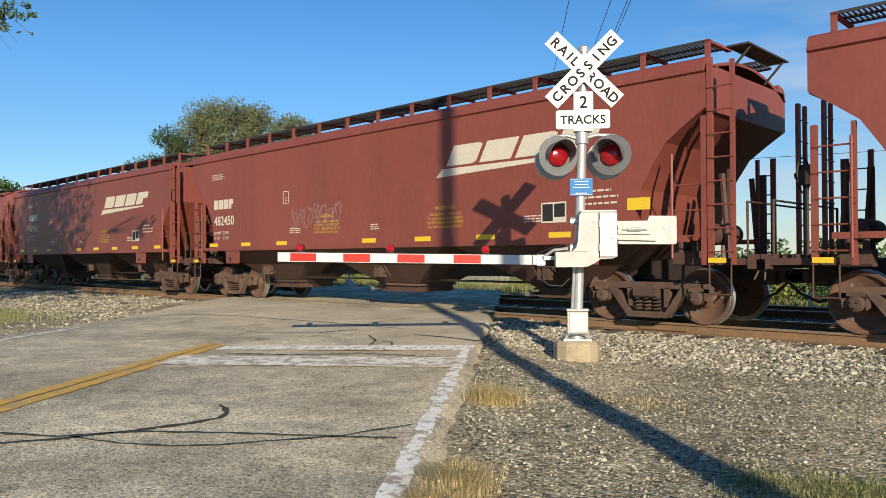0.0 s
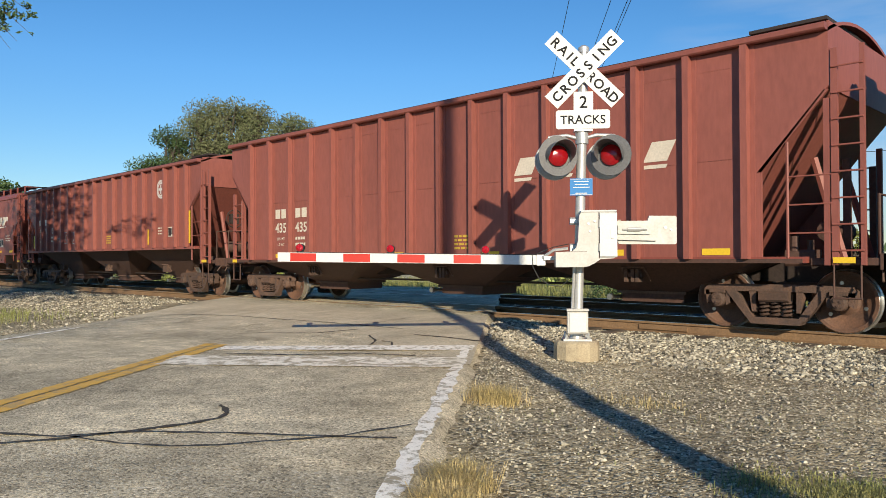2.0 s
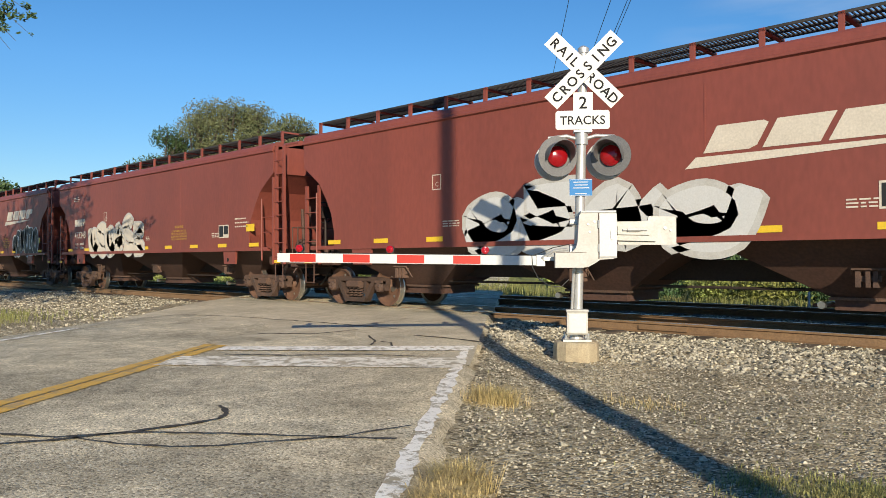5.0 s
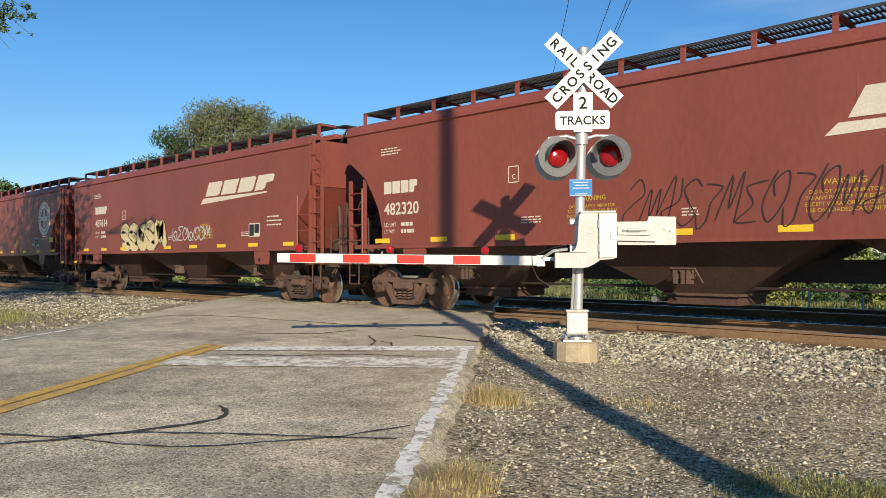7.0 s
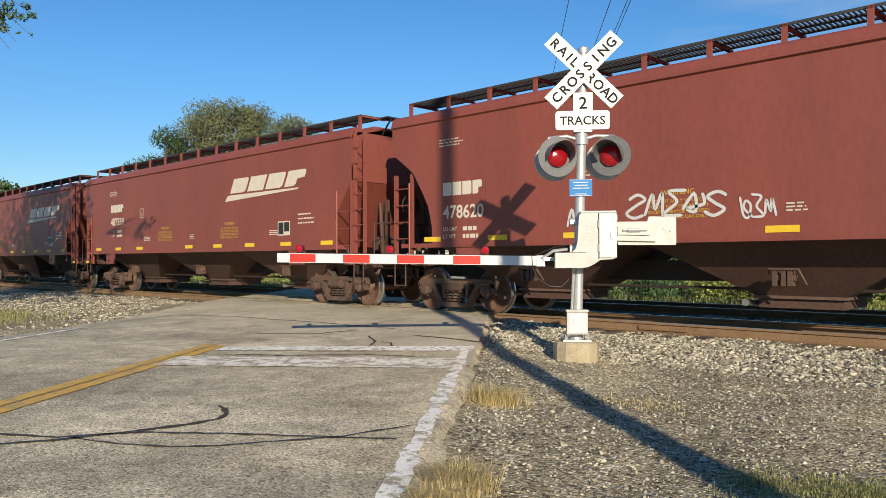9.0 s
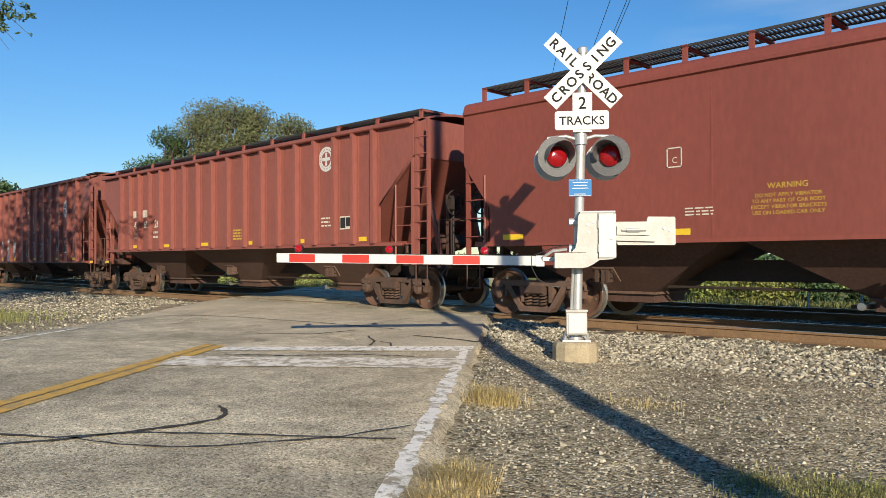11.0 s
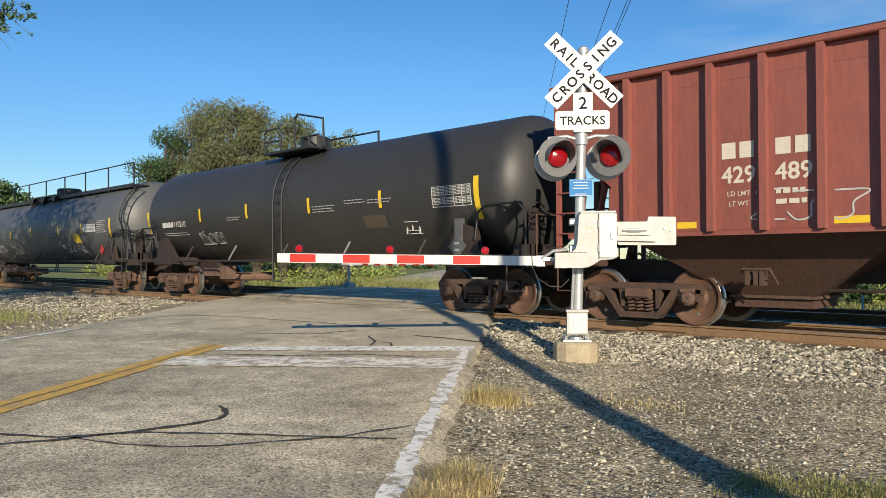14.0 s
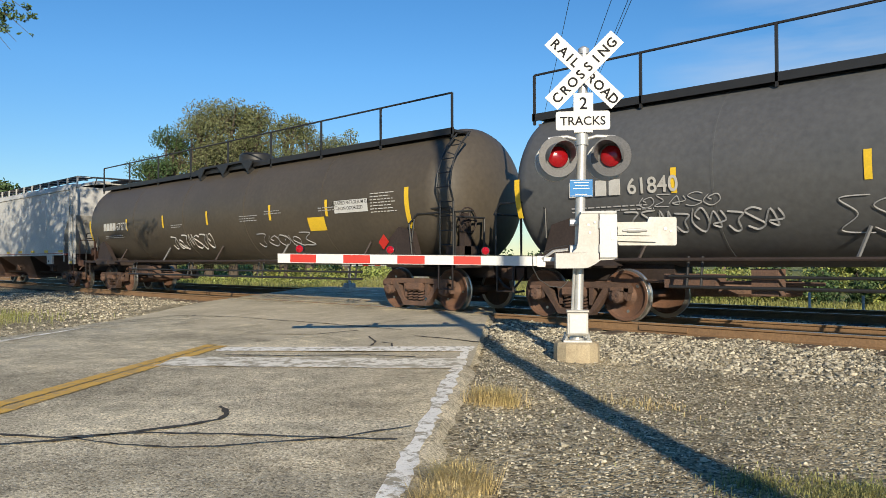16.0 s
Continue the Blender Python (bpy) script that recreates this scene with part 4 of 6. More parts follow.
    part("brake_valve", Shape().box(e - 0.5 * d - 0.22, e - 0.5 * d + 0.2, -1.32, -1.02, 0.98, 1.22, c=0.03).rod((e - 0.5 * d - 0.1, -1.25, 1.2), (e - 0.5 * d - 0.1, -1.25, 1.42), 0.07, 10).rod((e - 0.5 * d + 0.1, -1.2, 1.2), (e - 0.5 * d + 0.1, -1.2, 1.36), 0.05, 10), "under", car)
    coupler(car, p, d)


def decal_block(car, kind, x, z, w, h, mat, slant=0.0, y=None):
    """A plain painted shape on the side of a car."""
    y = -HALF - 0.005 if y is None else y
    s = Shape().slab([(x, z), (x + w, z), (x + w + slant * h, z + h), (x + slant * h, z + h)], y - 0.003, y)
    return part(kind, s, mat, car)


def bars_text(car, x, z, w, rows, mat, h=0.035, gap=0.075, seed=1, y=None):
    """Small print that cannot be read: short bars, line by line."""
    rnd = random.Random(seed)
    yf = y if callable(y) else (lambda q: -HALF - 0.005 if y is None else y)
    s = Shape()
    for i in range(rows):
        y = yf(z - i * gap)
        xx, end = x, x + w * rnd.uniform(0.75, 1.0)
        while xx < end:
            ww = rnd.uniform(0.06, 0.16)
            s.box(xx, min(xx + ww, end), y - 0.003, y, z - i * gap, z - i * gap + h)
            xx += ww + 0.03
    part("small_print", s, mat, car)


def brand_blocks(car, x, z, w, h, mat, slant=0.0, swoosh=False):
    """A maker's mark, drawn as four plain blocks and a wedge."""
    y = -HALF - 0.005
    bw = w / 4.35
    for i in range(4):
        xx = x + i * bw * 1.13
        k = 0.62 if i == 3 else 1.0
        n = 0.12 * bw
        # blocks with clipped corners; the last one is cut back at its foot
        out = [(0, 0), (bw * k - n, 0), (bw * k, 0.12), (bw * k, 0.45), (bw, 0.5), (bw, 0.9), (bw - n, 1.0), (0, 1.0)] if i != 1 else [(0, 0), (bw, 0), (bw, 1.0), (0, 1.0)]
        part("mark_block", Shape().slab([(xx + a + slant * h * b2, z + h * b2) for a, b2 in out], y - 0.003, y), mat, car)
    if swoosh:
        part("mark_wedge", Shape().slab([(x - 0.30, z - h * 0.55), (x + w * 0.95, z - h * 0.22), (x + w * 0.95 + 0.05, z - h * 0.12), (x - 0.12, z - h * 0.13)], y - 0.003, y), mat, car, "cream slanted painted wedge")


def emblem(car, x, z, r, mat, field="red"):
    """A round painted badge: pale disc, dark inner field and a plain pale cross."""
    y = -HALF - 0.005
    disc = lambda q: [(x + q * math.cos(2 * math.pi * i / 40), z + q * math.sin(2 * math.pi * i / 40)) for i in range(40)]
    em = part("emblem", Shape().slab(disc(r), y - 0.002, y), mat, car, "round pale painted emblem")
    part("emblem_field", Shape().slab(disc(r * 0.60), y - 0.004, y - 0.0025), field, em)
    a, b2 = r * 0.13, r * 0.52
    part("emblem_cross", Shape().slab([(x + p, z + q) for p, q in ((-a, -b2), (a, -b2), (a * 0.8, -a), (b2, -a), (b2, a), (a * 0.8, a), (a, b2), (-a, b2), (-a * 0.8, a), (-b2, a), (-b2, -a), (-a * 0.8, -a))], y - 0.006, y - 0.0045), mat, em)
    s = Shape()
    for i in range(24):
        t = 2 * math.pi * i / 24
        s.slab([(x + r * q * math.cos(t + o), z + r * q * math.sin(t + o)) for q, o in ((0.74, -0.05), (0.74, 0.05), (0.86, 0.03), (0.86, -0.03))], y - 0.004, y - 0.0025)
    part("emblem_ticks", s, field, em)


SWIRLS = (((0.9, 0.85), (0.5, 1.0), (0.1, 0.78), (0.5, 0.5), (0.9, 0.25), (0.5, 0.0), (0.05, 0.15)), ((0.1, 0.1), (0.3, 0.95), (0.55, 0.3), (0.75, 0.95), (0.95, 0.05)),
          ((0.5, 0.5), (0.3, 0.75), (0.75, 0.95), (0.95, 0.45), (0.55, 0.02), (0.08, 0.4), (0.3, 0.98)), ((0.15, 1.0), (0.9, 0.9), (0.6, 0.55), (0.6, 0.1), (0.3, 0.0), (0.05, 0.3)),
          ((0.95, 0.95), (0.15, 0.88), (0.6, 0.5), (0.1, 0.1), (0.95, 0.05)), ((0.05, 0.9), (0.2, 0.1), (0.6, 0.05), (0.85, 0.5), (0.5, 0.7), (0.3, 0.4), (0.95, 0.0)),
          ((0.0, 0.3), (0.4, 1.0), (0.6, 0.2), (0.2, 0.35), (0.9, 0.55), (0.75, 1.0)))


def stroke(pts, wide, y):
    """A sprayed ribbon through pts (x, z), rounded at its bends."""
    q = []
    for i in range(len(pts) - 1):
        p0, p1, p2, p3 = (Vector(pts[min(max(k, 0), len(pts) - 1)]) for k in (i - 1, i, i + 1, i + 2))
        for k in range(6):
            t = k / 6
            q.append(0.5 * (2 * p1 + (p2 - p0) * t + (2 * p0 - 5 * p1 + 4 * p2 - p3) * t * t + (3 * p1 - p0 - 3 * p2 + p3) * t ** 3))
    q.append(Vector(pts[-1]))
    v = []
    for i, p in enumerate(q):
        d = q[min(i + 1, len(q) - 1)] - q[max(i - 1, 0)]
        d = d.normalized() if d.length > 1e-6 else Vector((1, 0))
        h = wide / 2 * (0.55 if i in (0, len(q) - 1) else 1.0)
        v += [(p.x - d.y * h, y(p.y), p.y + d.x * h), (p.x + d.y * h, y(p.y), p.y - d.x * h)]
    return v, [(2 * i, 2 * i + 1, 2 * i + 3, 2 * i + 2) for i in range(len(q) - 1)]


def scrawl(car, x, z, w, h, mat, seed, thick=0.03, loops=5, fill=None, y=None):
    """Sprayed graffiti without words: a row of swirls, or fat filled ones with an outline of the other colour."""
    rnd = random.Random(seed)
    yf = y if callable(y) else (lambda q: -HALF - 0.006 if y is None else y)
    under, over = Shape(), Shape()
    slant = rnd.uniform(-0.1, 0.35)
    for i in range(loops):
        k = w / loops
        sk = rnd.choice(SWIRLS)
        flip, grow = rnd.choice((1, 1, -1)), rnd.uniform(0.75, 1.05)
        pts = []
        for a, b2 in sk:
            a = a if flip > 0 else 1 - a
            bz = b2 * grow * h + rnd.uniform(-0.04, 0.04) * h
            pts.append((x + k * (i + (a - 0.5) * 1.1 + 0.5) + slant * (bz - h / 2), z + bz))
        if fill:
            fat = min(k, h) * 0.46
            under.add(*stroke(pts, fat + 2.2 * thick, lambda q, o=i: yf(q) - 0.001 - 0.0016 * o))
            over.add(*stroke(pts, fat, lambda q, o=i: yf(q) - 0.0018 - 0.0016 * o))
        else:
            over.add(*stroke(pts, thick, lambda q: yf(q) - 0.004))
    if fill:
        part("graffiti", under, mat, car, "sprayed graffiti outline")
    part("graffiti", over, fill or mat, car, "sprayed graffiti")


def number_on(car, x, z, text, size, mat="cream"):
    part("car_number", letters(text, size, mat, "LEFT", 1.5), mat, car, at=pose(x, -HALF - 0.007, z, 90))


def hopper_bays(car, centres, ztop, wtop, wbot, mat="under", zbot=0.50, ymid=0.58):
    """The discharge bays under a hopper car, with gates and a pipe."""
    for c in centres:
        bay = part("hopper_bay", Shape().loft([[(c - wbot / 2, -ymid, zbot), (c + wbot / 2, -ymid, zbot), (c + wbot / 2, ymid, zbot), (c - wbot / 2, ymid, zbot)],
                                               [(c - wtop / 2, -1.42, ztop), (c + wtop / 2, -1.42, ztop), (c + wtop / 2, 1.42, ztop), (c - wtop / 2, 1.42, ztop)]]), mat, car, "dark grimy sloping discharge bay")
        part("outlet_flange", Shape().box(c - wbot / 2 - 0.07, c + wbot / 2 + 0.07, -ymid - 0.07, ymid + 0.07, zbot - 0.02, zbot + 0.025), "truck", bay)
        part("outlet_gate", Shape().box(c - wbot / 2, c + wbot / 2, -ymid, ymid, zbot - 0.17, zbot - 0.02).box(c - wbot / 2 - 0.35, c - wbot / 2, -ymid + 0.1, ymid - 0.1, zbot - 0.14, zbot - 0.09), "under", bay)
        part("gate_capstan", Shape().rod((c - wbot / 2 - 0.12, -ymid - 0.22, zbot - 0.09), (c - wbot / 2 - 0.12, ymid, zbot - 0.09), 0.03, 8).rod((c - wbot / 2 - 0.12, -ymid - 0.24, zbot - 0.09), (c - wbot / 2 - 0.12, -ymid - 0.14, zbot - 0.09), 0.06, 8), "steel", bay)
        part("bracket_guard", Shape().pipe([(c - 0.24, -1.16, 0.88), (c - 0.2, -1.27, 0.95), (c + 0.22, -1.27, 0.95), (c + 0.30, -1.16, 0.72)], 0.014, 6), "truck", bay)
        part("vibrator_bracket", Shape().box(c - 0.16, c + 0.16, -1.22, -1.12, 0.78, 0.86).box(c - 0.16, c - 0.10, -1.26, -1.1, 0.70, 0.92).box(c + 0.06, c + 0.12, -1.26, -1.1, 0.70, 0.92).box(c - 0.03, c + 0.03, -1.26, -1.1, 0.70, 0.92), "truck", bay)


def running_board(car, x0, x1, z, posts, mat="red"):
    def make():
        s = Shape()
        n = int((x1 - x0) / 0.068)
        for y0, y1 in ((-1.28, -0.62), (0.62, 1.28)):
            for i in range(n + 1):
                x = x0 + (x1 - x0) * i / n
                s.box(x - 0.010, x + 0.010, y0, y1, z - 0.025, z)
            for y in (y0, y0 + 0.33, y1):
                s.box(x0, x1, y - 0.008, y + 0.008, z - 0.04, z + 0.004)
        return s
    part("running_board", make(), "grate", car, "galvanised grated roof walkway")
    zb = z - 0.34
    me = kept(("rbpost", round(zb, 2), mat), lambda: Shape().box(-0.04, 0.04, -1.34, -1.29, zb - 0.12, z - 0.01).box(-0.04, 0.04, -1.34, -0.5, z - 0.06, z - 0.02), "walkway_post", mat)
    for i in range(posts):
        part("walkway_post", me, mat, car, at=pose(x0 + (x1 - x0) * i / (posts - 1), 0, 0))


def body_shape(hl, zt, zb, zs, inset, zlow, round_slope=False):
    """Car body between -hl and hl: upright sides cut back at the ends along the slope sheets."""
    if round_slope:
        cut = [(inset * a, zs - (zs - zlow) * b2) for a, b2 in ((0, 0), (0.29, 0.15), (0.54, 0.29), (0.77, 0.55), (0.91, 0.74), (1.0, 1.0))]
    else:
        cut = [(0.0, zs), (inset, zlow)]
    poly = [(-hl, zt), (hl, zt)] + [(hl - a, b2) for a, b2 in cut] + [(hl - inset, zb), (-hl + inset, zb)] + [(-hl + a, b2) for a, b2 in cut[::-1]]
    s = Shape()
    t = 0.05
    for q in (-1, 1):
        s.slab(poly, q * HALF, q * (HALF - t))
    # ends and slope sheets
    for d in (-1, 1):
        s.box(min(d * hl, d * (hl - 0.03)), max(d * hl, d * (hl - 0.03)), -HALF + t, HALF - t, zs - 0.02, zt + 0.1)
        fall = (zs - zlow) / inset * (2.0 if round_slope else 1.0)
        run = [(hl - a, b2) for a, b2 in cut] + [(hl - inset - (zlow - zb) / fall, zb + 0.01)]
        s.loft([[(d * x, -HALF + t, z), (d * x, HALF - t, z), (d * (x - 0.05), HALF - t, z), (d * (x - 0.05), -HALF + t, z)] for x, z in run])
    # roof, a shallow arch
    n = 10
    arch = [(-HALF + 2 * HALF * i / n, zt - 0.01 + 0.34 * math.sin(math.pi * i / n) ** 0.8) for i in range(n + 1)]
    ring = arch + [(y, z - 0.05) for y, z in arch[::-1]]
    s.loft([[(x, y, z) for y, z in ring] for x in (-hl, hl)])
    return s


def base_frame(car, hl, zb):
    part("centre_sill", Shape().box(-hl - 0.5, hl + 0.5, -0.17, 0.17, 0.72, 1.08), "dark", car, "", False)
    part("side_sill", Shape().box(-hl + 0.3, hl - 0.3, -HALF - 0.02, -HALF + 0.10, zb - 0.06, zb + 0.03).box(-hl + 0.3, hl - 0.3, HALF - 0.10, HALF + 0.02, zb - 0.06, zb + 0.03), "red", car)
    part("train_pipe", Shape().rod((-hl, -0.5, 0.62), (hl, -0.5, 0.62), 0.025, 6), "dark", car)


def make_car(L, R, label, name="hopper_car"):
    c = (L + R) / 2 * 1.04
    car = thing(name, label, "freight car", pose(c, 0, 0), "cars of the freight train")
    CARS.append((car, c))
    return car, (R - L) / 2 * 1.04


def smooth_hopper(L, R, number, logo="slant", rounded=False, mat="red", extra=None, logo_z=3.0, num=None, brake=True):
    car, hl = make_car(L, R, "red-brown smooth-sided covered hopper car, weathered" if mat != "pale" else "pale grey covered hopper car in tree shade")
    part("body", body_shape(hl, 4.02, 1.42, 3.42 if rounded else 2.98, 1.22 if rounded else 0.66, 1.8 if rounded else 2.1, rounded), mat, car)
    eave = [(-HALF - 0.002, 3.96), (-HALF - 0.045, 3.985), (-HALF - 0.045, 4.02), (-HALF - 0.02, 4.045), (-HALF - 0.012, 4.10), (-HALF + 0.02, 4.17), (-HALF + 0.09, 4.22), (-HALF + 0.30, 4.25), (-HALF + 0.30, 4.10), (-HALF + 0.04, 3.96)]
    part("eave_rail", Shape().loft([[(x, y, z) for y, z in eave] for x in (-hl, hl)]).loft([[(x, -y, z) for y, z in eave] for x in (-hl, hl)]), mat, car, "rounded roof edge with a drip lip")
    for i in (1, 2, 4, 5):
        part("weld_seam", Shape().box(-hl + 2 * hl * i / 6 - 0.012, -hl + 2 * hl * i / 6 + 0.012, -HALF - 0.004, -HALF + 0.002, 1.45, 3.82), mat, car)
    base_frame(car, hl, 1.42)
    part("sill_lip", Shape().slab([(-hl + 0.65, 1.36), (hl - 0.65, 1.36), (hl - 0.65, 1.42), (-hl + 0.65, 1.42)], -HALF - 0.03, -HALF - 0.002), mat, car)
    hopper_bays(car, (-4.75, 0.0, 4.75), 1.42, 4.6, 1.25)
    running_board(car, -hl + 0.25, hl - 0.1, 4.57, 15, mat if mat != "pale" else "pale")
    part("roof_hatch", Shape().box(-hl + 0.8, hl - 0.8, -0.32, 0.32, 4.3, 4.50, c=0.05), mat, car)
    for d in (-1, 1):
        end_gear(car, d * hl, d, mat, 4.05, True, brake and d < 0)
        if d > 0:
            part("end_walkway", Shape().box(hl, hl + 0.36, -0.85, 0.85, 4.50, 4.53).pipe([(hl, -0.7, 4.15), (hl + 0.33, -0.7, 4.50)], 0.022).pipe([(hl, 0.7, 4.15), (hl + 0.33, 0.7, 4.50)], 0.022), "grate", car)
        add_truck(car, d * (hl - 1.32))
        # jacking pad under the side sill
        pad = part("jacking_pad", Shape().slab([(d * (hl - 2.25) - 0.34, 1.40), (d * (hl - 2.25) + 0.34, 1.40), (d * (hl - 2.25) + 0.30, 1.0), (d * (hl - 2.25) - 0.30, 1.0)], -HALF - 0.005, -HALF + 0.06), mat, car)
        # no real opening: a black disc paints the shade inside the jacking hole
        part("jack_hole_shade", Shape().rod((d * (hl - 2.25) - 0.08, -HALF - 0.008, 1.12), (d * (hl - 2.25) - 0.08, -HALF - 0.004, 1.12), 0.055, 14), "ink", pad)
        # stiffeners across the slope sheet
        part("slope_post", Shape().rod((d * (hl - 0.1), -0.6, 1.1), (d * (hl - 0.2), -0.6, 2.5), 0.05, 6), "under", car)
        part("slope_post", Shape().rod((d * (hl - 0.1), 0.6, 1.1), (d * (hl - 0.2), 0.6, 2.5), 0.05, 6), "under", car)
    for i in range(9):
        x = -hl + 1.0 + i * (2 * hl - 2.2) / 8
        if i not in (3,):
            decal_block(car, "yellow_marker", x, 1.48, 0.48, 0.10, "yellow")
    if mat == "pale":
        return car
    ltr = "cream"
    if logo == "slant":
        brand_blocks(car, 2.6, logo_z, 3.45, 0.40, ltr, 0.55, True)
    elif logo == "emblem":
        emblem(car, 6.18, 2.92, 0.72, ltr)
    if number:
        nx, nz = num or ((-6.85, 2.10) if rounded else (-5.72, 2.37))
        brand_blocks(car, nx, nz + 0.46, 1.05, 0.27, ltr)
        number_on(car, nx, nz, number, 0.27)
        load = {"487942": ("LD LMT  223100", "LT WT     62900"), "482450": ("LD LMT  222600", "LT WT     62100")}.get(number, ("LD LMT", "LT WT"))
        for i, line in enumerate(load):
            part("stencil", letters(line, 0.085, ltr, "LEFT", 0.8), ltr, car, at=pose(nx, -HALF - 0.007, nz - 0.26 - 0.15 * i, 90))
        if len(load[0]) < 8:
            bars_text(car, nx + 0.55, nz - 0.26, 0.45, 2, ltr, 0.08, 0.15, 3)
        bars_text(car, nx - 0.1, 3.55, 0.7, 3, ltr, 0.025, 0.06, 4)
    for x in (-1.9, 2.1):
        for line, z, q in (("WARNING", 2.12, 0.085), ("DO NOT APPLY VIBRATOR", 2.0, 0.056), ("TO ANY PART OF CAR BODY", 1.915, 0.056), ("EXCEPT VIBRATOR BRACKETS", 1.83, 0.056), ("USE ON LOADED CAR ONLY", 1.745, 0.056)):
            part("stencil", letters(line, q, "yellowtxt", "CENTER", 0.6), "yellowtxt", car, at=pose(x + 0.45, -HALF - 0.007, z, 90))
    for x, w in ((-3.0, 0.5), (0.2, 0.3), (4.6, 0.5)):
        bars_text(car, x, 1.88, w, 3, ltr, 0.022, 0.05, int(w * 10))
    # plate box and test panel
    s = Shape()
    y = -HALF - 0.005
    for a, b2, c2, d2 in ((0, 0.26, 0, 0.02), (0, 0.26, 0.30, 0.32), (0, 0.02, 0, 0.32), (0.24, 0.26, 0, 0.32)):
        s.box(-3.3 + a, -3.3 + b2, y - 0.003, y, 2.55 + c2, 2.55 + d2)
    part("plate_box", s, ltr, car)
    part("stencil", letters("C", 0.10, ltr), ltr, car, at=pose(-3.21, y - 0.004, 2.62, 90))
    s = Shape().box(5.0, 5.55, y - 0.002, y, 1.75, 2.12)
    part("test_panel", s, ltr, car)
    part("test_panel_field", Shape().box(5.03, 5.26, y - 0.004, y - 0.0025, 1.78, 2.09).box(5.29, 5.52, y - 0.004, y - 0.0025, 1.85, 2.09), "black", car)
    bars_text(car, 5.9, 2.25, 0.7, 3, ltr, 0.035, 0.11, 8)
    decal_block(car, "yellow_panel", hl - 1.35, 1.9, 0.42, 0.2, "yellow") if rounded else None
    if extra:
        extra(car, hl)
    return car


def ribbed_hopper(L, R, number, zt, zb, zs, inset, zlow, ribs, emblem_at=None, emblem_mat="white", logo=False, mat="red", walkway=True, deep=False, extra=None, upright=False, first=1, digits=3, shift=0.17, emblem_z=3.55):
    car, hl = make_car(L, R, "red-brown ribbed covered hopper car, weathered")
    part("body", body_shape(hl, zt, zb, zs, inset, zlow), mat, car)
    part("eave_rail", Shape().box(-hl, hl, -HALF - 0.135, -HALF + 0.02, zt - 0.05, zt + 0.05, c=0.02), mat, car)
    def rib():
        s = Shape()
        s.loft([[(-0.125, -HALF + 0.002, z), (-0.125, -HALF - 0.012, z), (-0.055, -HALF - 0.012, z), (-0.05, -HALF - 0.125, z), (0.05, -HALF - 0.125, z), (0.055, -HALF - 0.012, z), (0.125, -HALF - 0.012, z), (0.125, -HALF + 0.002, z)] for z in (zb, zt - 0.05)])
        return s
    me = kept(("rib", zt, zb, mat), rib, "rib", mat)
    x0, x1 = (-6.76, 6.74) if deep else (-6.83, 6.83)
    # the shallow cars have closer ribs towards their ends
    half_set = (0.44, 1.32, 2.19, 2.98, 3.76, 4.55, 5.34, 6.05, 6.76)
    places = [x0 + (x1 - x0) * i / (ribs - 1) for i in range(ribs)] if deep else [shift - q for q in half_set[::-1]] + [shift + q for q in half_set]
    for x in places:
        part("rib", me, mat, car, at=pose(x, 0, 0))
    for a, b2 in zip(places, places[1:]):
        part("panel_seam", Shape().box(a + 0.15, b2 - 0.15, -HALF - 0.004, -HALF + 0.002, zt - 0.33, zt - 0.315), mat, car)
        if deep:
            part("panel_seam", Shape().box(a + 0.127, b2 - 0.127, -HALF - 0.007, -HALF + 0.002, 2.58, 2.60), mat, car)
    base_frame(car, hl, zb)
    part("sill_lip", Shape().box(-hl + 0.35, hl - 0.35, -HALF - 0.05, -HALF - 0.002, zb - 0.06, zb), "under" if deep else mat, car)
    hopper_bays(car, (-4.6, 0.0, 4.6) if deep else (-4.7, -0.1, 4.7), zb - 0.02 if deep else zb, 4.4, 1.2, "under")
    if walkway:
        running_board(car, -hl + 0.2, hl - 0.1, zt + 0.33, 12, mat)
    else:
        part("roof_walk", Shape().box(-hl + 0.2, hl - 0.2, -1.3, -0.7, zt + 0.16, zt + 0.20).box(hl - 1.2, hl - 0.1, -1.35, 1.35, zt + 0.20, zt + 0.25), "dark", car)
    for d in (-1, 1):
        end_gear(car, d * hl, d, mat, zt - 0.05, walkway, d > 0 and not deep)
        add_truck(car, d * (hl - (0.95 if deep else 1.35)))
        part("slope_rib", Shape().loft([[(d * hl, -HALF, zs - 0.05), (d * hl, -HALF + 0.06, zs - 0.05), (d * (hl - 0.06), -HALF + 0.06, zs - 0.05), (d * (hl - 0.06), -HALF, zs - 0.05)],
                                        [(d * (hl - inset), -HALF, zlow), (d * (hl - inset), -HALF + 0.06, zlow), (d * (hl - inset - 0.06), -HALF + 0.06, zlow), (d * (hl - inset - 0.06), -HALF, zlow)]]), mat, car)
        part("slope_post", Shape().rod((d * (hl - 0.1), -0.7, 1.1), (d * (hl - 0.5), -0.7, 2.6), 0.06, 6), mat, car)
        part("slope_post", Shape().rod((d * (hl - 0.1), 0.7, 1.1), (d * (hl - 0.5), 0.7, 2.6), 0.06, 6), mat, car)
    ltr = "cream"
    zn = zb + 0.72
    pitch = (x1 - x0) / (ribs - 1)
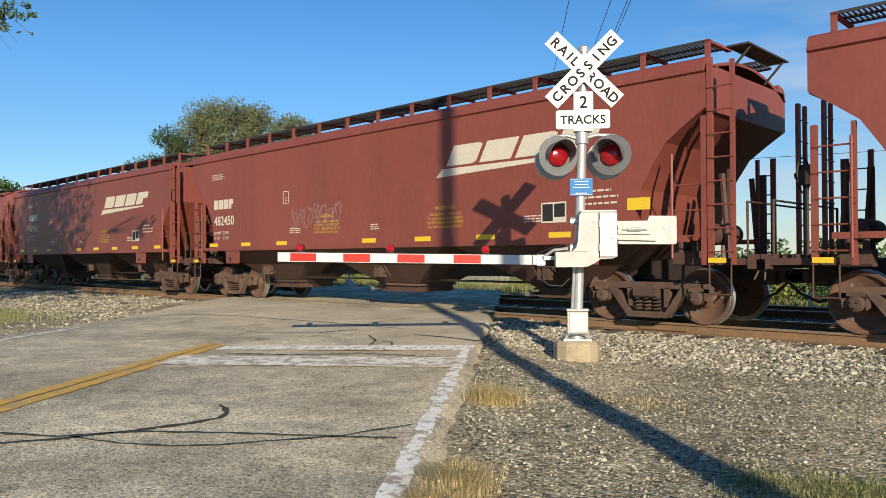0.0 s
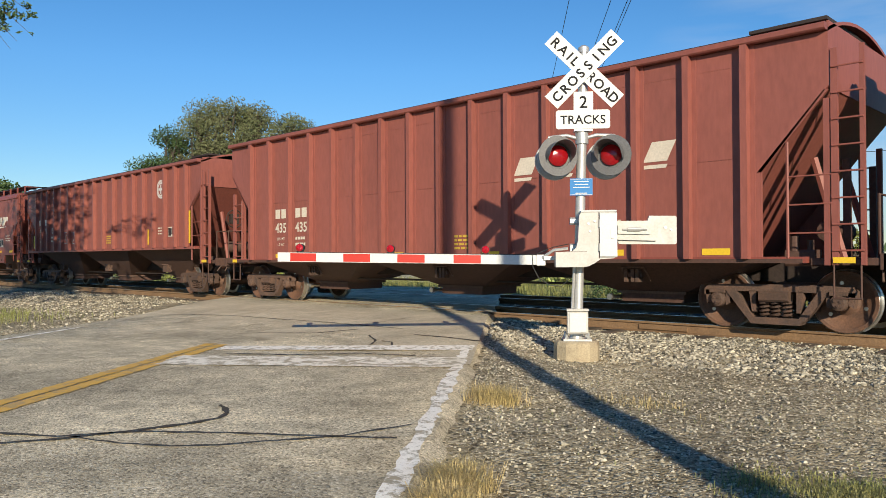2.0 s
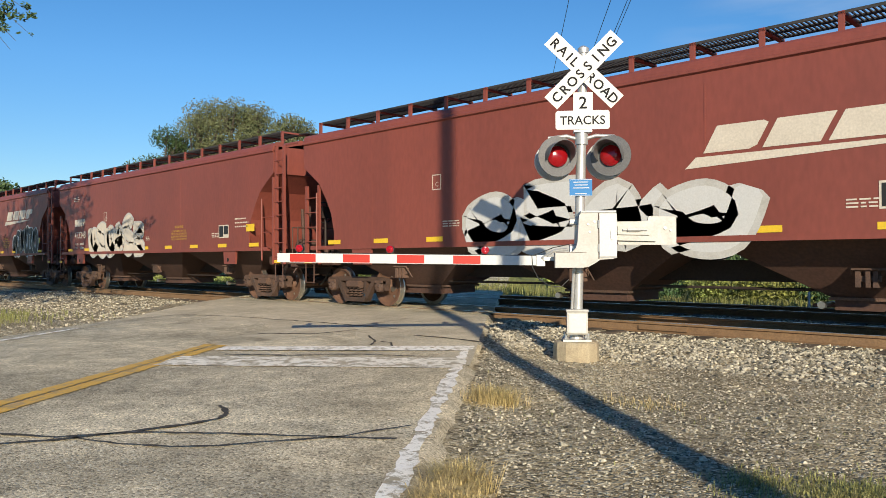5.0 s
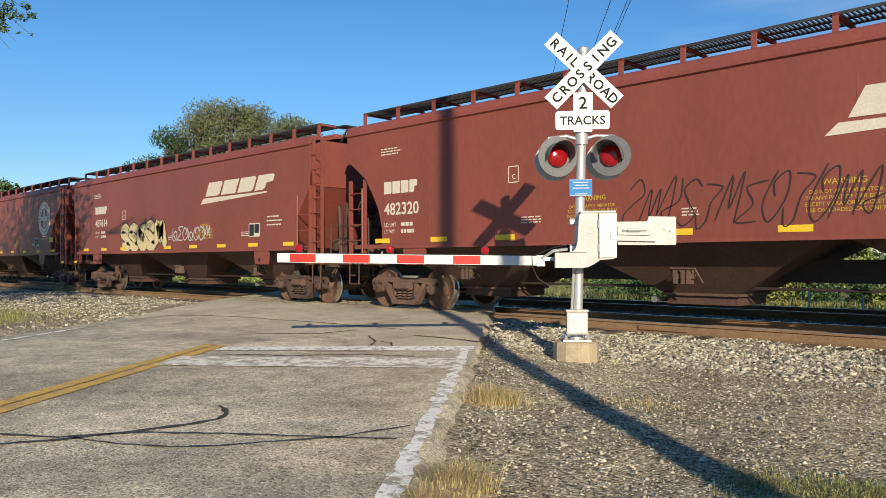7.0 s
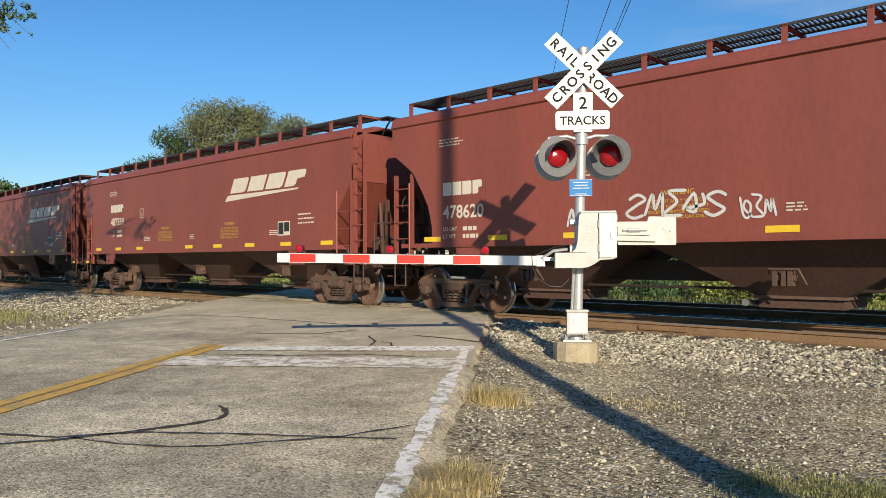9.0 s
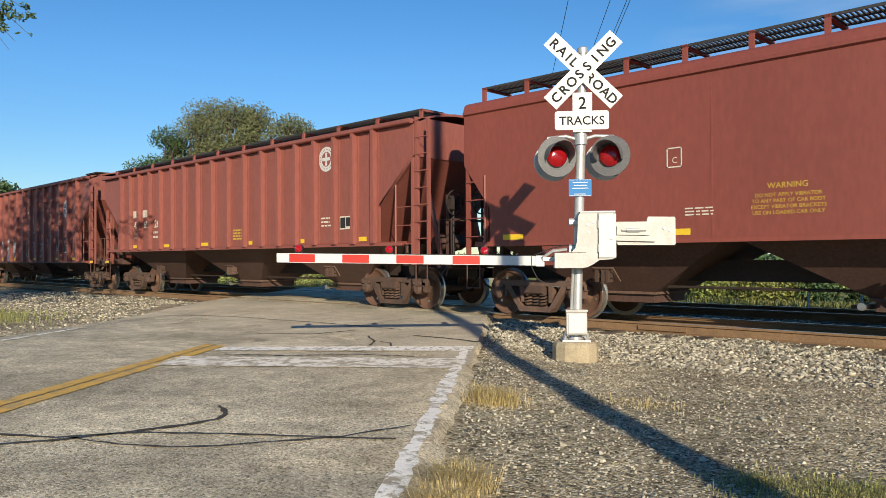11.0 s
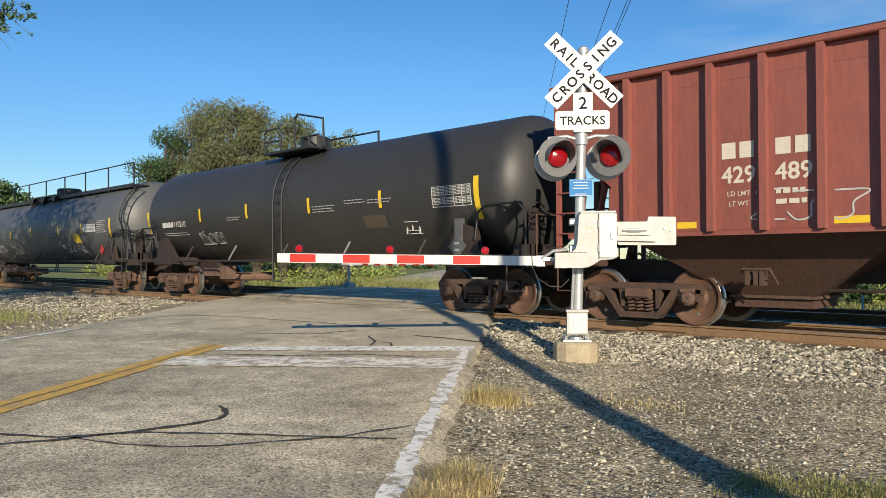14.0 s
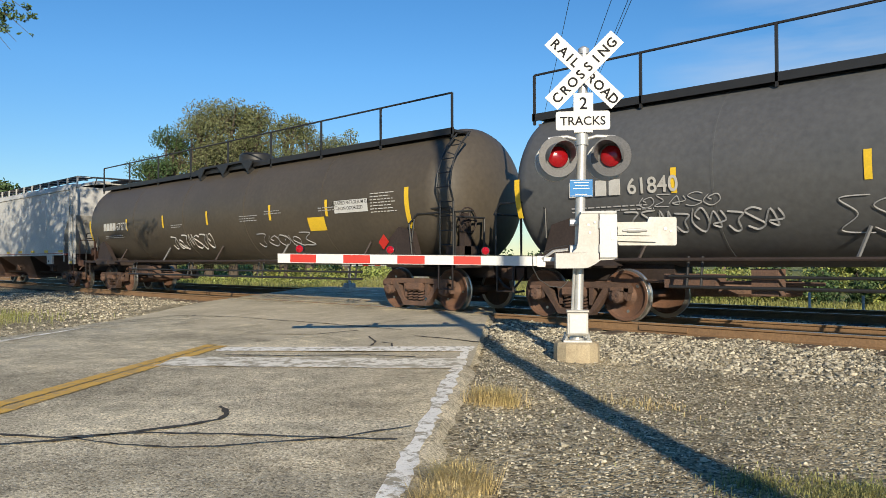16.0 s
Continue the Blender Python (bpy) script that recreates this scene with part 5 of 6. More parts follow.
    for k in range(6 // digits):
        xc = (places[first + k] + places[first + k + 1]) / 2
        for i in (0, 1) if k < 2 else ():
            decal_block(car, "mark_block", xc - 0.25 + 0.27 * i, zn + 0.36, 0.21, 0.24, ltr)
        if number:
            part("car_number", letters(number[digits * k:digits * k + digits], 0.25, ltr, "CENTER", 1.6), ltr, car, at=pose(xc, -HALF - 0.007, zn, 90))
        for i, line in enumerate(("LD LMT", "LT WT") if k == 0 else ()):
            part("stencil", letters(line, 0.075, ltr, "CENTER", 0.7), ltr, car, at=pose(xc, -HALF - 0.007, zn - 0.2 - 0.15 * i, 90))
        if k == 6 // digits - 1:
            bars_text(car, xc - 0.25, zn - 0.2, 0.5, 2, ltr, 0.07, 0.15, 4)
    if logo:
        for i in range(4):
            x = 2.35 + i * pitch
            s = Shape().slab([(x, 2.66), (x + 0.42, 2.66), (x + 0.58, 2.98), (x + 0.16, 2.98)], -HALF - 0.008, -HALF - 0.005)
            s.slab([(x - 0.08, 2.55), (x + 0.4, 2.55), (x + 0.43, 2.61), (x - 0.05, 2.61)], -HALF - 0.008, -HALF - 0.005)
            part("painted_mark", s, ltr, car, "cream slanted painted mark")
    if emblem_at:
        xe = emblem_at
        emblem(car, xe, emblem_z if not deep else 3.2, 0.345 if deep else 0.30, emblem_mat, mat)
    for x, h in ((-7.0, 0.55), (-3.62, 0.5), (-1.12, 0.5), (1.55, 0.5), (4.30, 0.5), (7.16, 1.0)) if upright else ():
        decal_block(car, "yellow_marker", x, zb + 0.12, 0.10, h, "yellow", y=-HALF - 0.014)
    for i in range(0 if upright else 6):
        x = x0 + (x1 - x0) * (int((i + 0.5) * ribs / 6) + 0.5) / (ribs - 1) - 0.25
        decal_block(car, "yellow_marker", x, zb + 0.06, 0.44, 0.10, "yellow")
    xp = (places[-3] + places[-2]) / 2
    part("test_panel", Shape().box(xp - 0.22, xp + 0.22, -HALF - 0.008, -HALF - 0.005, zb + 0.35, zb + 0.66), ltr, car)
    part("test_panel_field", Shape().box(xp - 0.20, xp - 0.01, -HALF - 0.011, -HALF - 0.0085, zb + 0.38, zb + 0.63).box(xp + 0.01, xp + 0.20, -HALF - 0.011, -HALF - 0.0085, zb + 0.42, zb + 0.63), "black", car)
    bars_text(car, (places[-4] + places[-3]) / 2 - 0.2, zb + 0.62, 0.42, 3, ltr, 0.04, 0.09, 8)
    bars_text(car, 0.8, zb + 0.45, 0.6, 4, "yellowtxt", 0.045, 0.08, 9)
    if extra:
        extra(car, hl)
    return car


def curved_ladder(car, x, w, zs, yy):
    """A ladder bent round a tank: two stiles and its rungs."""
    lad = part("side_ladder", Shape().pipe([(x, yy(z), z) for z in zs], 0.021, 6), "black", car)
    part("stile", Shape().pipe([(x + w, yy(z), z) for z in zs], 0.021, 6), "black", lad)
    for z in zs:
        part("rung", Shape().rod((x, yy(z), z), (x + w, yy(z), z), 0.013, 5), "black", lad)


def tank_car(tl, tr, number, mat, r, zc, full_rail, label, over=1.5, extra=None):
    """tl, tr: where the two truck centres stand at the start."""
    car, half = make_car(tl, tr, label, "tank_car")
    hl = half + over
    prof = [(-hl, 0.0)]
    for i in range(1, 10):
        t = math.pi / 2 * i / 9
        prof.append((-hl + 0.75 * (1 - math.cos(t)), r * math.sin(t)))
    prof += [(-hl + 0.75 + (2 * hl - 1.5) * i / 8, r) for i in range(1, 8)]
    prof += [(-x, q) for x, q in prof[9::-1]]
    part("tank", Shape().lathe(prof, (0, 0, zc), "x", 48), mat, car, "", True)
    for i in range(1, 5):
        x = -hl + 0.8 + (2 * hl - 1.6) * i / 5
        part("weld_ring", Shape().lathe([(x - 0.02, r), (x - 0.02, r + 0.006), (x + 0.02, r + 0.006), (x + 0.02, r)], (0, 0, zc), "x", 48), mat, car, "", True)
    def arc(x, w, a0, a1, lift=0.012):
        s = Shape()
        v = []
        for k in range(9):
            t = radians(a0 + (a1 - a0) * k / 8)
            for dx in (0, w):
                v.append((x + dx, -(r + lift) * math.cos(t), zc + (r + lift) * math.sin(t)))
        return s.add(v, [(2 * k, 2 * k + 1, 2 * k + 3, 2 * k + 2) for k in range(8)])
    marks = (-6.0, -3.2, -0.3, 3.1, 5.6) if full_rail else (-4.2, -1.55, 1.4, 4.15)
    for x in marks:
        part("yellow_marker", arc(x, 0.10, -13, 2), "yellow", car)
    part("yellow_marker", arc(-hl + 0.45, 0.12, -24, 4, -0.02), "yellow", car)
    part("yellow_marker", arc(hl - (1.35 if full_rail else 1.2), 0.14, -28, 6), "yellow", car)
    for d in (-1, 1):
        e = d * hl
        p = d * (half + 2.13 - 0.45)
        part("stub_sill", Shape().box(min(d * (half - 1.6), p), max(d * (half - 1.6), p), -0.35, 0.35, 0.72, 1.08), "dark", car)
        part("end_platform", Shape().box(min(p, p - d * 1.2), max(p, p - d * 1.2), -1.5, 1.5, 1.06, 1.13).box(p - 0.05, p + 0.05, -1.5, 1.5, 0.95, 1.16), "dark", car)
        part("saddle", Shape().slab([(d * half - 1.15, 1.0), (d * half + 0.5 * d + 0.75 * 0, 1.0), (d * half + 0.25 * d, 1.75), (d * half - 0.15 * d, 1.85)] if d > 0 else
                                    [(d * half + 1.15, 1.0), (d * half - 0.5, 1.0), (d * half - 0.25, 1.75), (d * half + 0.15, 1.85)], -1.45, -1.30), "dark", car)
        part("bolster_box", Shape().box(d * half - 0.55, d * half + 0.55, -1.48, 1.48, 0.95, 1.22, c=0.06), "dark", car)
        rl = part("end_rail", Shape().pipe([(p - d * 0.1, -1.46, 1.1), (p - d * 0.1, -1.46, 2.05), (p - d * 0.22, -1.46, 2.2), (p - d * 1.1, -1.46, 2.2), (p - d * 1.3, -1.46, 2.05), (p - d * 1.35, -1.5, 1.5)], 0.022, 8), "black", car)
        part("cross_rail", Shape().pipe([(p - d * 0.05, -1.45, 2.0), (p - d * 0.05, -0.6, 2.0), (p - d * 0.05, -0.6, 1.1)], 0.022, 8), "black", rl)
        part("far_rail", Shape().pipe([(p - d * 0.1, 1.46, 1.1), (p - d * 0.1, 1.46, 2.2), (p - d * 1.1, 1.46, 2.2)], 0.022, 8), "black", rl)
        part("sill_step", Shape().pipe([(p - d * 0.15, -1.48, 1.05), (p - d * 0.15, -1.48, 0.5), (p - d * 0.55, -1.48, 0.5), (p - d * 0.55, -1.48, 1.05)], 0.018, 6), "dark", car)
        coupler(car, p, d)
        add_truck(car, d * half)
        if d > 0:
            part("brake_wheel", kept("brake_wheel", brake_wheel_shape, "brake_wheel", "dark", True), "dark", car, at=pose(p - 0.2, -0.95, 1.95, rz=90))
            part("brake_stand", Shape().box(p - 0.35, p - 0.2, -1.05, -0.85, 1.1, 2.1).box(p - 0.6, p - 0.2, -1.2, -0.6, 1.1, 1.4), "dark", car)
    part("side_pipe", Shape().rod((-half + 0.6, -1.42, 1.10), (half - 0.6, -1.42, 1.10), 0.032, 8), "dark", car)
    for i in range(5):
        x = -half + 1.5 + i * (2 * half - 3) / 4
        part("pipe_bracket", Shape().rod((x, -1.42, 1.08), (x + 0.12, -1.2, 1.55), 0.03, 6), "tankgrey" if i % 2 else "dark", car)
    part("brake_gear", Shape().box(-half + 1.7, -half + 2.6, -0.9, -0.5, 0.62, 0.86).rod((-half + 1.2, -0.7, 0.72), (-half + 4.2, -0.7, 0.72), 0.03, 6).box(-half + 3.3, -half + 3.7, -1.2, -0.9, 0.55, 0.95).rod((-half + 2.0, -0.5, 0.6), (-half + 3.4, 0.6, 0.6), 0.14, 10), "truck", car)
    zt = zc + r
    if full_rail:
        yr = -0.92
        part("top_walkway", Shape().box(-hl + 0.5, hl - 0.35, yr - 0.1, yr + 0.42, zt - 0.22, zt - 0.17).box(-hl + 0.5, hl - 0.35, yr - 0.12, yr - 0.09, zt - 0.27, zt - 0.13), "black", car)
        posts = Shape().rod((-hl + 0.55, yr - 0.1, zt + 0.62), (hl - 0.4, yr - 0.1, zt + 0.62), 0.022, 6)
        n = 9
        for i in range(n):
            x = -hl + 0.55 + (2 * hl - 0.95) * i / (n - 1)
            posts.box(x - 0.022, x + 0.022, yr - 0.12, yr - 0.08, zt - 0.35, zt + 0.62)
        part("handrail", posts, "black", car, "long black roof handrail")
        guard = part("pipe_guard", Shape().rod((-half + 2.0, -1.3, 0.66), (half - 1.6, -1.3, 0.66), 0.028, 8), "black", car, "black pipe guard slung under the tank")
        part("guard_bar", Shape().rod((-half + 2.0, -1.3, 0.83), (half - 1.6, -1.3, 0.83), 0.024, 8), "black", guard)
        for i in range(4):
            for dx in (0.0, 0.24):
                x = -half + 2.3 + i * (2 * half - 4.4) / 3 + dx
                part("guard_post", Shape().rod((x, -1.3, 0.66), (x, -1.22, 1.15), 0.024, 8), "black", guard)
        part("dome_platform", Shape().box(-1.5, 1.5, -1.15, 1.15, zt - 0.12, zt - 0.06), "black", car)
        for x in (-1.4, 0.0, 1.4):
            part("platform_bracket", Shape().slab([(x - 0.05, zt - 0.12), (x + 0.05, zt - 0.12), (x + 0.05, zt - 0.45), (x - 0.05, zt - 0.45)], -1.15, -0.85).slab([(x - 0.35, zt - 0.12), (x + 0.3, zt - 0.12), (x, zt - 0.42)], -1.16, -1.13), "black", car)
        part("dome", Shape().lathe([(zt - 0.2, 0.52), (zt + 0.28, 0.52), (zt + 0.34, 0.46), (zt + 0.36, 0.0)], (0, 0, 0), "z", 20), "black", car, "", True)
        lx = hl - 0.30
        zs = [1.12 + 0.3 * i for i in range(10)]
        yy = lambda z: -math.sqrt(max(0.05, (r + 0.06) ** 2 - min(abs(z - zc), r) ** 2)) if z > zc else -1.5
        curved_ladder(car, lx, 0.38, zs, yy)
        part("guard_rail", Shape().pipe([(lx - 0.9, -1.45, 1.1), (lx - 0.95, -1.5, 1.9), (lx - 0.7, -1.5, 2.1), (lx + 0.9, -1.46, 2.1)], 0.02, 6), "black", car)
        wn2 = part("white_notice", arc(hl - 3.85, 1.25, -11, 0), "white", car, "white notice panel")
        for line, a in (("LIQUEFIED PETROLEUM GAS", -3.6), ("NON-ODORIZED", -8.4)):
            ta = radians(a)
            part("stencil", letters(line, 0.085, "ink", "CENTER", 0.3), "ink", wn2, at=pose(hl - 3.225, -(r + 0.018) * math.cos(ta), zc + (r + 0.018) * math.sin(ta), 90 - a))
        part("yellow_notice", arc(hl - 5.0, 0.7, -26, -13), "yellow", car, "yellow warning notice")
        part("red_placard", Shape().slab([(hl - 2.1, 1.35), (hl - 1.93, 1.52), (hl - 2.1, 1.69), (hl - 2.27, 1.52)], -1.50, -1.485), "redsheet", car)
    else:
        part("dome", Shape().lathe([(zt - 0.1, 0.42), (zt + 0.42, 0.42), (zt + 0.45, 0.36), (zt + 0.46, 0.0)], (-0.3, 0, 0), "z", 20), "black", car, "", True)
        part("dome_platform", Shape().box(-1.1, 1.1, -1.2, 1.2, zt - 0.1, zt - 0.04), "black", car)
        g = Shape()
        for pts in (((-1.1, -1.15, zt - 0.1), (-1.1, -1.15, zt + 0.5), (-1.0, -1.15, zt + 0.58), (-0.4, -1.15, zt + 0.6), (-0.3, -1.15, zt + 0.5), (-0.3, -1.15, zt - 0.1)),
                    ((0.35, -1.15, zt - 0.1), (0.35, -1.15, zt + 0.75), (0.5, -1.15, zt + 0.85), (1.6, -1.15, zt + 0.6), (1.65, -1.15, zt - 0.1)), ((-1.1, 1.15, zt - 0.1), (-1.1, 1.15, zt + 0.6), (1.1, 1.15, zt + 0.6), (1.1, 1.15, zt - 0.1)),
                    ((-1.1, -1.15, zt + 0.25), (-0.3, -1.15, zt + 0.25)), ((0.8, -1.0, zt - 0.1), (0.8, -1.0, zt + 0.25), (1.2, -1.0, zt + 0.25), (1.2, -1.0, zt - 0.1))):
            g.pipe(pts, 0.026, 8)
        part("dome_rail", g, "black", car, "bent black handrails round the dome")
        zs = [0.55 + 0.3 * i for i in range(12)]
        yy = lambda z: -math.sqrt(max(0.9, (r + 0.07) ** 2 - (z - zc) ** 2)) if z > zc else -r - 0.07
        curved_ladder(car, -0.05, 0.40, zs, yy)
        part("brown_notice", arc(3.5, 0.8, -31, -19), "tankbrown", car, "faded brown notice")
        # data grid near the end
        gd = Shape()
        for i in range(8):
            z = zc - 0.42 + 0.06 * i
            y = -math.sqrt(r * r - (z - zc) ** 2) - 0.006
            gd.box(hl - 2.4, hl - 1.3, y - 0.003, y, z, z + 0.014)
            if i in (1, 2, 4, 5, 6):
                for k in range(9):
                    gd.box(hl - 2.36 + k * 0.12, hl - 2.28 + k * 0.12, y - 0.003, y, z + 0.03, z + 0.05)
        for q in (0.0, 0.36, 0.62, 0.86, 1.1):
            for k in range(7):
                z = zc - 0.42 + 0.06 * k
                y = -math.sqrt(r * r - (z + 0.03 - zc) ** 2) - 0.007
                gd.box(hl - 2.4 + q, hl - 2.388 + q, y - 0.003, y + 0.01, z, z + 0.075)
        part("data_grid", gd, "greywhite", car, "white ruled data table")
        ph = part("placard_holder", Shape().slab([(6.37, 1.38), (6.62, 1.63), (6.87, 1.38), (6.62, 1.13)], -1.52, -1.50).box(6.52, 6.72, -1.5, -1.40, 1.45, 1.95), "tankgrey", car, "grey diamond placard holder")
        part("placard_bars", Shape().box(6.55, 6.68, -1.526, -1.52, 1.42, 1.47).box(6.55, 6.68, -1.526, -1.52, 1.28, 1.33), "spray", ph)
        bx = Shape()
        for q0, q1, z0, z1 in ((0, 0.42, 0, 0.016), (0, 0.42, 0.26, 0.276), (0, 0.016, 0, 0.27), (0.404, 0.42, 0, 0.27), (0.2, 0.214, 0.08, 0.27), (0, 0.42, 0.07, 0.084)):
            zz = zc - 0.95 + (z0 + z1) / 2
            y = -math.sqrt(r * r - (zz - zc) ** 2) - 0.012
            bx.box(4.85 + q0, 4.85 + q1, y - 0.003, y + 0.03, zc - 0.95 + z0, zc - 0.95 + z1)
        part("test_panel", bx, "greywhite", car)
    y = lambda z: -math.sqrt(max(0.2, (r + 0.012) ** 2 - (z - zc) ** 2)) - 0.004
    xn, zn = (-7.95, zc - 0.32) if full_rail else (-6.7, zc - 0.45)
    yn = -math.sqrt(r * r - (zn + 0.05 - zc) ** 2) - 0.012
    if number:
        part("car_number", letters(number, 0.27 if full_rail else 0.19, "greywhite", "LEFT", 1.2), "greywhite", car, at=pose(xn + (1.16 if full_rail else 0.80), yn - 0.004, zn, 90 + 8))
        s = Shape()
        for i in range(4):
            k = 0.27 if full_rail else 0.19
            s.box(xn + i * k, xn + 0.79 * k + i * k, yn - 0.012, yn + 0.003, zn, zn + k)
        part("painted_mark", s, "greywhite", car)
    for x, z, w, k in ((xn, zn - 0.2, 1.9, 2), (1.6, zc - 0.2, 1.1, 3), (2.9, zc - 0.12, 0.8, 2), (hl - 4.5, zc - 0.15, 0.9, 2), (-2.6, zc - 0.3, 0.8, 2)):
        bars_text(car, x, z, w, k, "spray", 0.022, 0.065, int(abs(x) * 10), y)
    if full_rail:
        bars_text(car, hl - 2.5, zc + 0.08, 0.9, 7, "greywhite", 0.022, 0.07, 5, y)
    if extra:
        extra(car, hl, y)
    return car


G = lambda *a, **k: (lambda car, hl: scrawl(car, *a, **k))


def marks_496000(car, hl):
    scrawl(car, -4.0, 1.55, 2.5, 0.85, "white", 3, 0.04, 4, "black")
    scrawl(car, 3.5, 1.75, 1.1, 0.5, "white", 8, 0.045, 4)
    scrawl(car, -hl + 0.5, 2.7, 0.75, 0.8, "greywhite", 9, 0.035, 4)


def marks_473348(car, hl):
    scrawl(car, -4.6, 1.45, 4.6, 1.05, "greywhite", 21, 0.06, 6, "cream")


def marks_482320(car, hl):
    scrawl(car, 3.6, 1.45, 3.3, 1.1, "white", 14, 0.05, 6, "black")
    scrawl(car, -0.8, 1.6, 3.9, 0.8, "dark", 15, 0.022, 12)


def marks_487614(car, hl):
    scrawl(car, -3.35, 1.55, 3.3, 0.85, "black", 31, 0.03, 5, "yellowish")
    scrawl(car, 0.5, 1.72, 2.4, 0.45, "greywhite", 33, 0.04, 7)


def marks_478620(car, hl):
    scrawl(car, -3.55, 1.64, 1.0, 0.34, "white", 41, 0.05, 3)
    scrawl(car, -2.35, 1.78, 1.7, 0.44, "white", 42, 0.05, 5)
    scrawl(car, -0.45, 1.71, 0.5, 0.34, "white", 43, 0.035, 3)


def marks_432527(car, hl):
    scrawl(car, -3.0, 1.25, 0.8, 0.75, "white", 51, 0.12, 2, "palepink")
    scrawl(car, -2.1, 1.25, 0.8, 0.75, "white", 52, 0.12, 2, "palepink")
    scrawl(car, -1.15, 1.27, 0.85, 0.78, "greywhite", 53, 0.05, 5)
    scrawl(car, 0.1, 1.3, 3.2, 0.7, "greywhite", 54, 0.035, 6)
    scrawl(car, 4.2, 1.57, 1.9, 0.55, "black", 55, 0.09, 4)
    scrawl(car, -4.4, 1.35, 0.7, 0.4, "white", 56, 0.04, 4)
    scrawl(car, 0.8, 2.3, 0.9, 1.3, "greywhite", 57, 0.04, 3)


M["yellowish"] = surface("sprayed_cream", (0.60, 0.50, 0.28), 0.7, vary=0.15, scale=2, fine=20, bump=0)
M["palepink"] = surface("sprayed_pink", (0.42, 0.20, 0.19), 0.7, vary=0.15, scale=2, fine=20, bump=0)

smooth_hopper(-3.52, 12.0, "", "slant", True)
smooth_hopper(-20.57, -4.96, "482450", "slant", True, extra=G(-2.9, 1.9, 2.0, 0.6, "spray", 5, 0.012, 7))
smooth_hopper(-37.15, -22.0, "487942", "slant", False)
ribbed_hopper(-53.51, -38.38, "435435", 4.28, 1.09, 3.47, 0.92, 2.35, 16, None, logo=True, mat="red2", walkway=False, deep=True)
ribbed_hopper(-70.44, -55.23, "429103", 4.10, 1.50, 3.35, 1.12, 2.30, 18, 5.25, "white", mat="red2", walkway=False, extra=G(-4.4, 1.75, 2.4, 0.5, "spray", 6, 0.03, 5), upright=True, first=0, digits=2, shift=0.30, emblem_z=3.4)
smooth_hopper(-86.48, -71.79, "496000", "slant", False, extra=marks_496000, logo_z=2.78)
smooth_hopper(-102.84, -87.71, "", "slant", True, extra=G(-2.3, 1.43, 5.6, 0.95, "greywhite", 12, 0.10, 4, "white"), logo_z=2.72)
smooth_hopper(-119.23, -104.15, "473348", "", True, extra=marks_473348, num=(-6.16, 1.98))
smooth_hopper(-136.28, -120.59, "482320", "slant", True, extra=marks_482320)
smooth_hopper(-152.79, -137.69, "487614", "slant", False, extra=marks_487614)
smooth_hopper(-169.88, -154.18, "478620", "emblem", True, extra=marks_478620, num=(-6.61, 1.95))
smooth_hopper(-186.74, -171.25, "487339", "slant", False)
smooth_hopper(-202.92, -188.15, "", "slant", False)
ribbed_hopper(-220.05, -204.34, "436926", 4.08, 1.48, 3.35, 1.12, 2.30, 18, 5.12, "white", mat="red2", walkway=True, first=1, digits=2)
ribbed_hopper(-236.52, -221.47, "432527", 4.28, 1.09, 3.47, 0.92, 2.35, 16, 5.42, "white", mat="red2", walkway=False, deep=True, extra=marks_432527)
ribbed_hopper(-253.5, -237.9, "429489", 4.12, 1.52, 3.35, 1.12, 2.30, 18, 5.12, "yellowish", mat="red2", walkway=False, first=2,
              extra=lambda car, hl: (scrawl(car, -4.6, 1.65, 1.6, 0.5, "greywhite", 61, 0.025, 3), scrawl(car, 2.7, 2.0, 1.7, 1.0, "greywhite", 62, 0.02, 4)))
tank_car(-268.8, -255.8, "110210", "tank", 1.50, 2.63, False, "matt black tank car with yellow markers",
         extra=lambda car, hl, y: scrawl(car, -4.5, 1.6, 1.4, 0.45, "spray", 71, 0.025, 7, y=y))
tank_car(-288.6, -272.9, "61840", "tankgrey", 1.55, 2.52, True, "charcoal pressure tank car with long roof handrail",
         extra=lambda car, hl, y: (scrawl(car, -6.9, 1.55, 2.6, 0.36, "spray", 72, 0.03, 9, y=y), scrawl(car, -6.6, 1.95, 1.4, 0.22, "spray", 77, 0.016, 5, y=y), scrawl(car, -3.6, 1.45, 2.7, 0.6, "spray", 73, 0.018, 6, y=y), scrawl(car, -0.4, 1.5, 1.8, 0.35, "spray", 78, 0.014, 6, y=y),
                                   scrawl(car, 3.1, 1.45, 2.3, 0.40, "spray", 74, 0.035, 5, y=y)))
tank_car(-308.7, -292.7, "67870", "tankbrown", 1.55, 2.54, True, "grimy brown pressure tank car with long roof handrail",
         extra=lambda car, hl, y: (scrawl(car, -2.9, 1.5, 2.7, 0.5, "greywhite", 75, 0.04, 7, y=y), scrawl(car, 2.2, 1.5, 2.6, 0.35, "spray", 76, 0.025, 5, y=y)))
smooth_hopper(-326.6, -311.4, "", "", False, mat="pale")
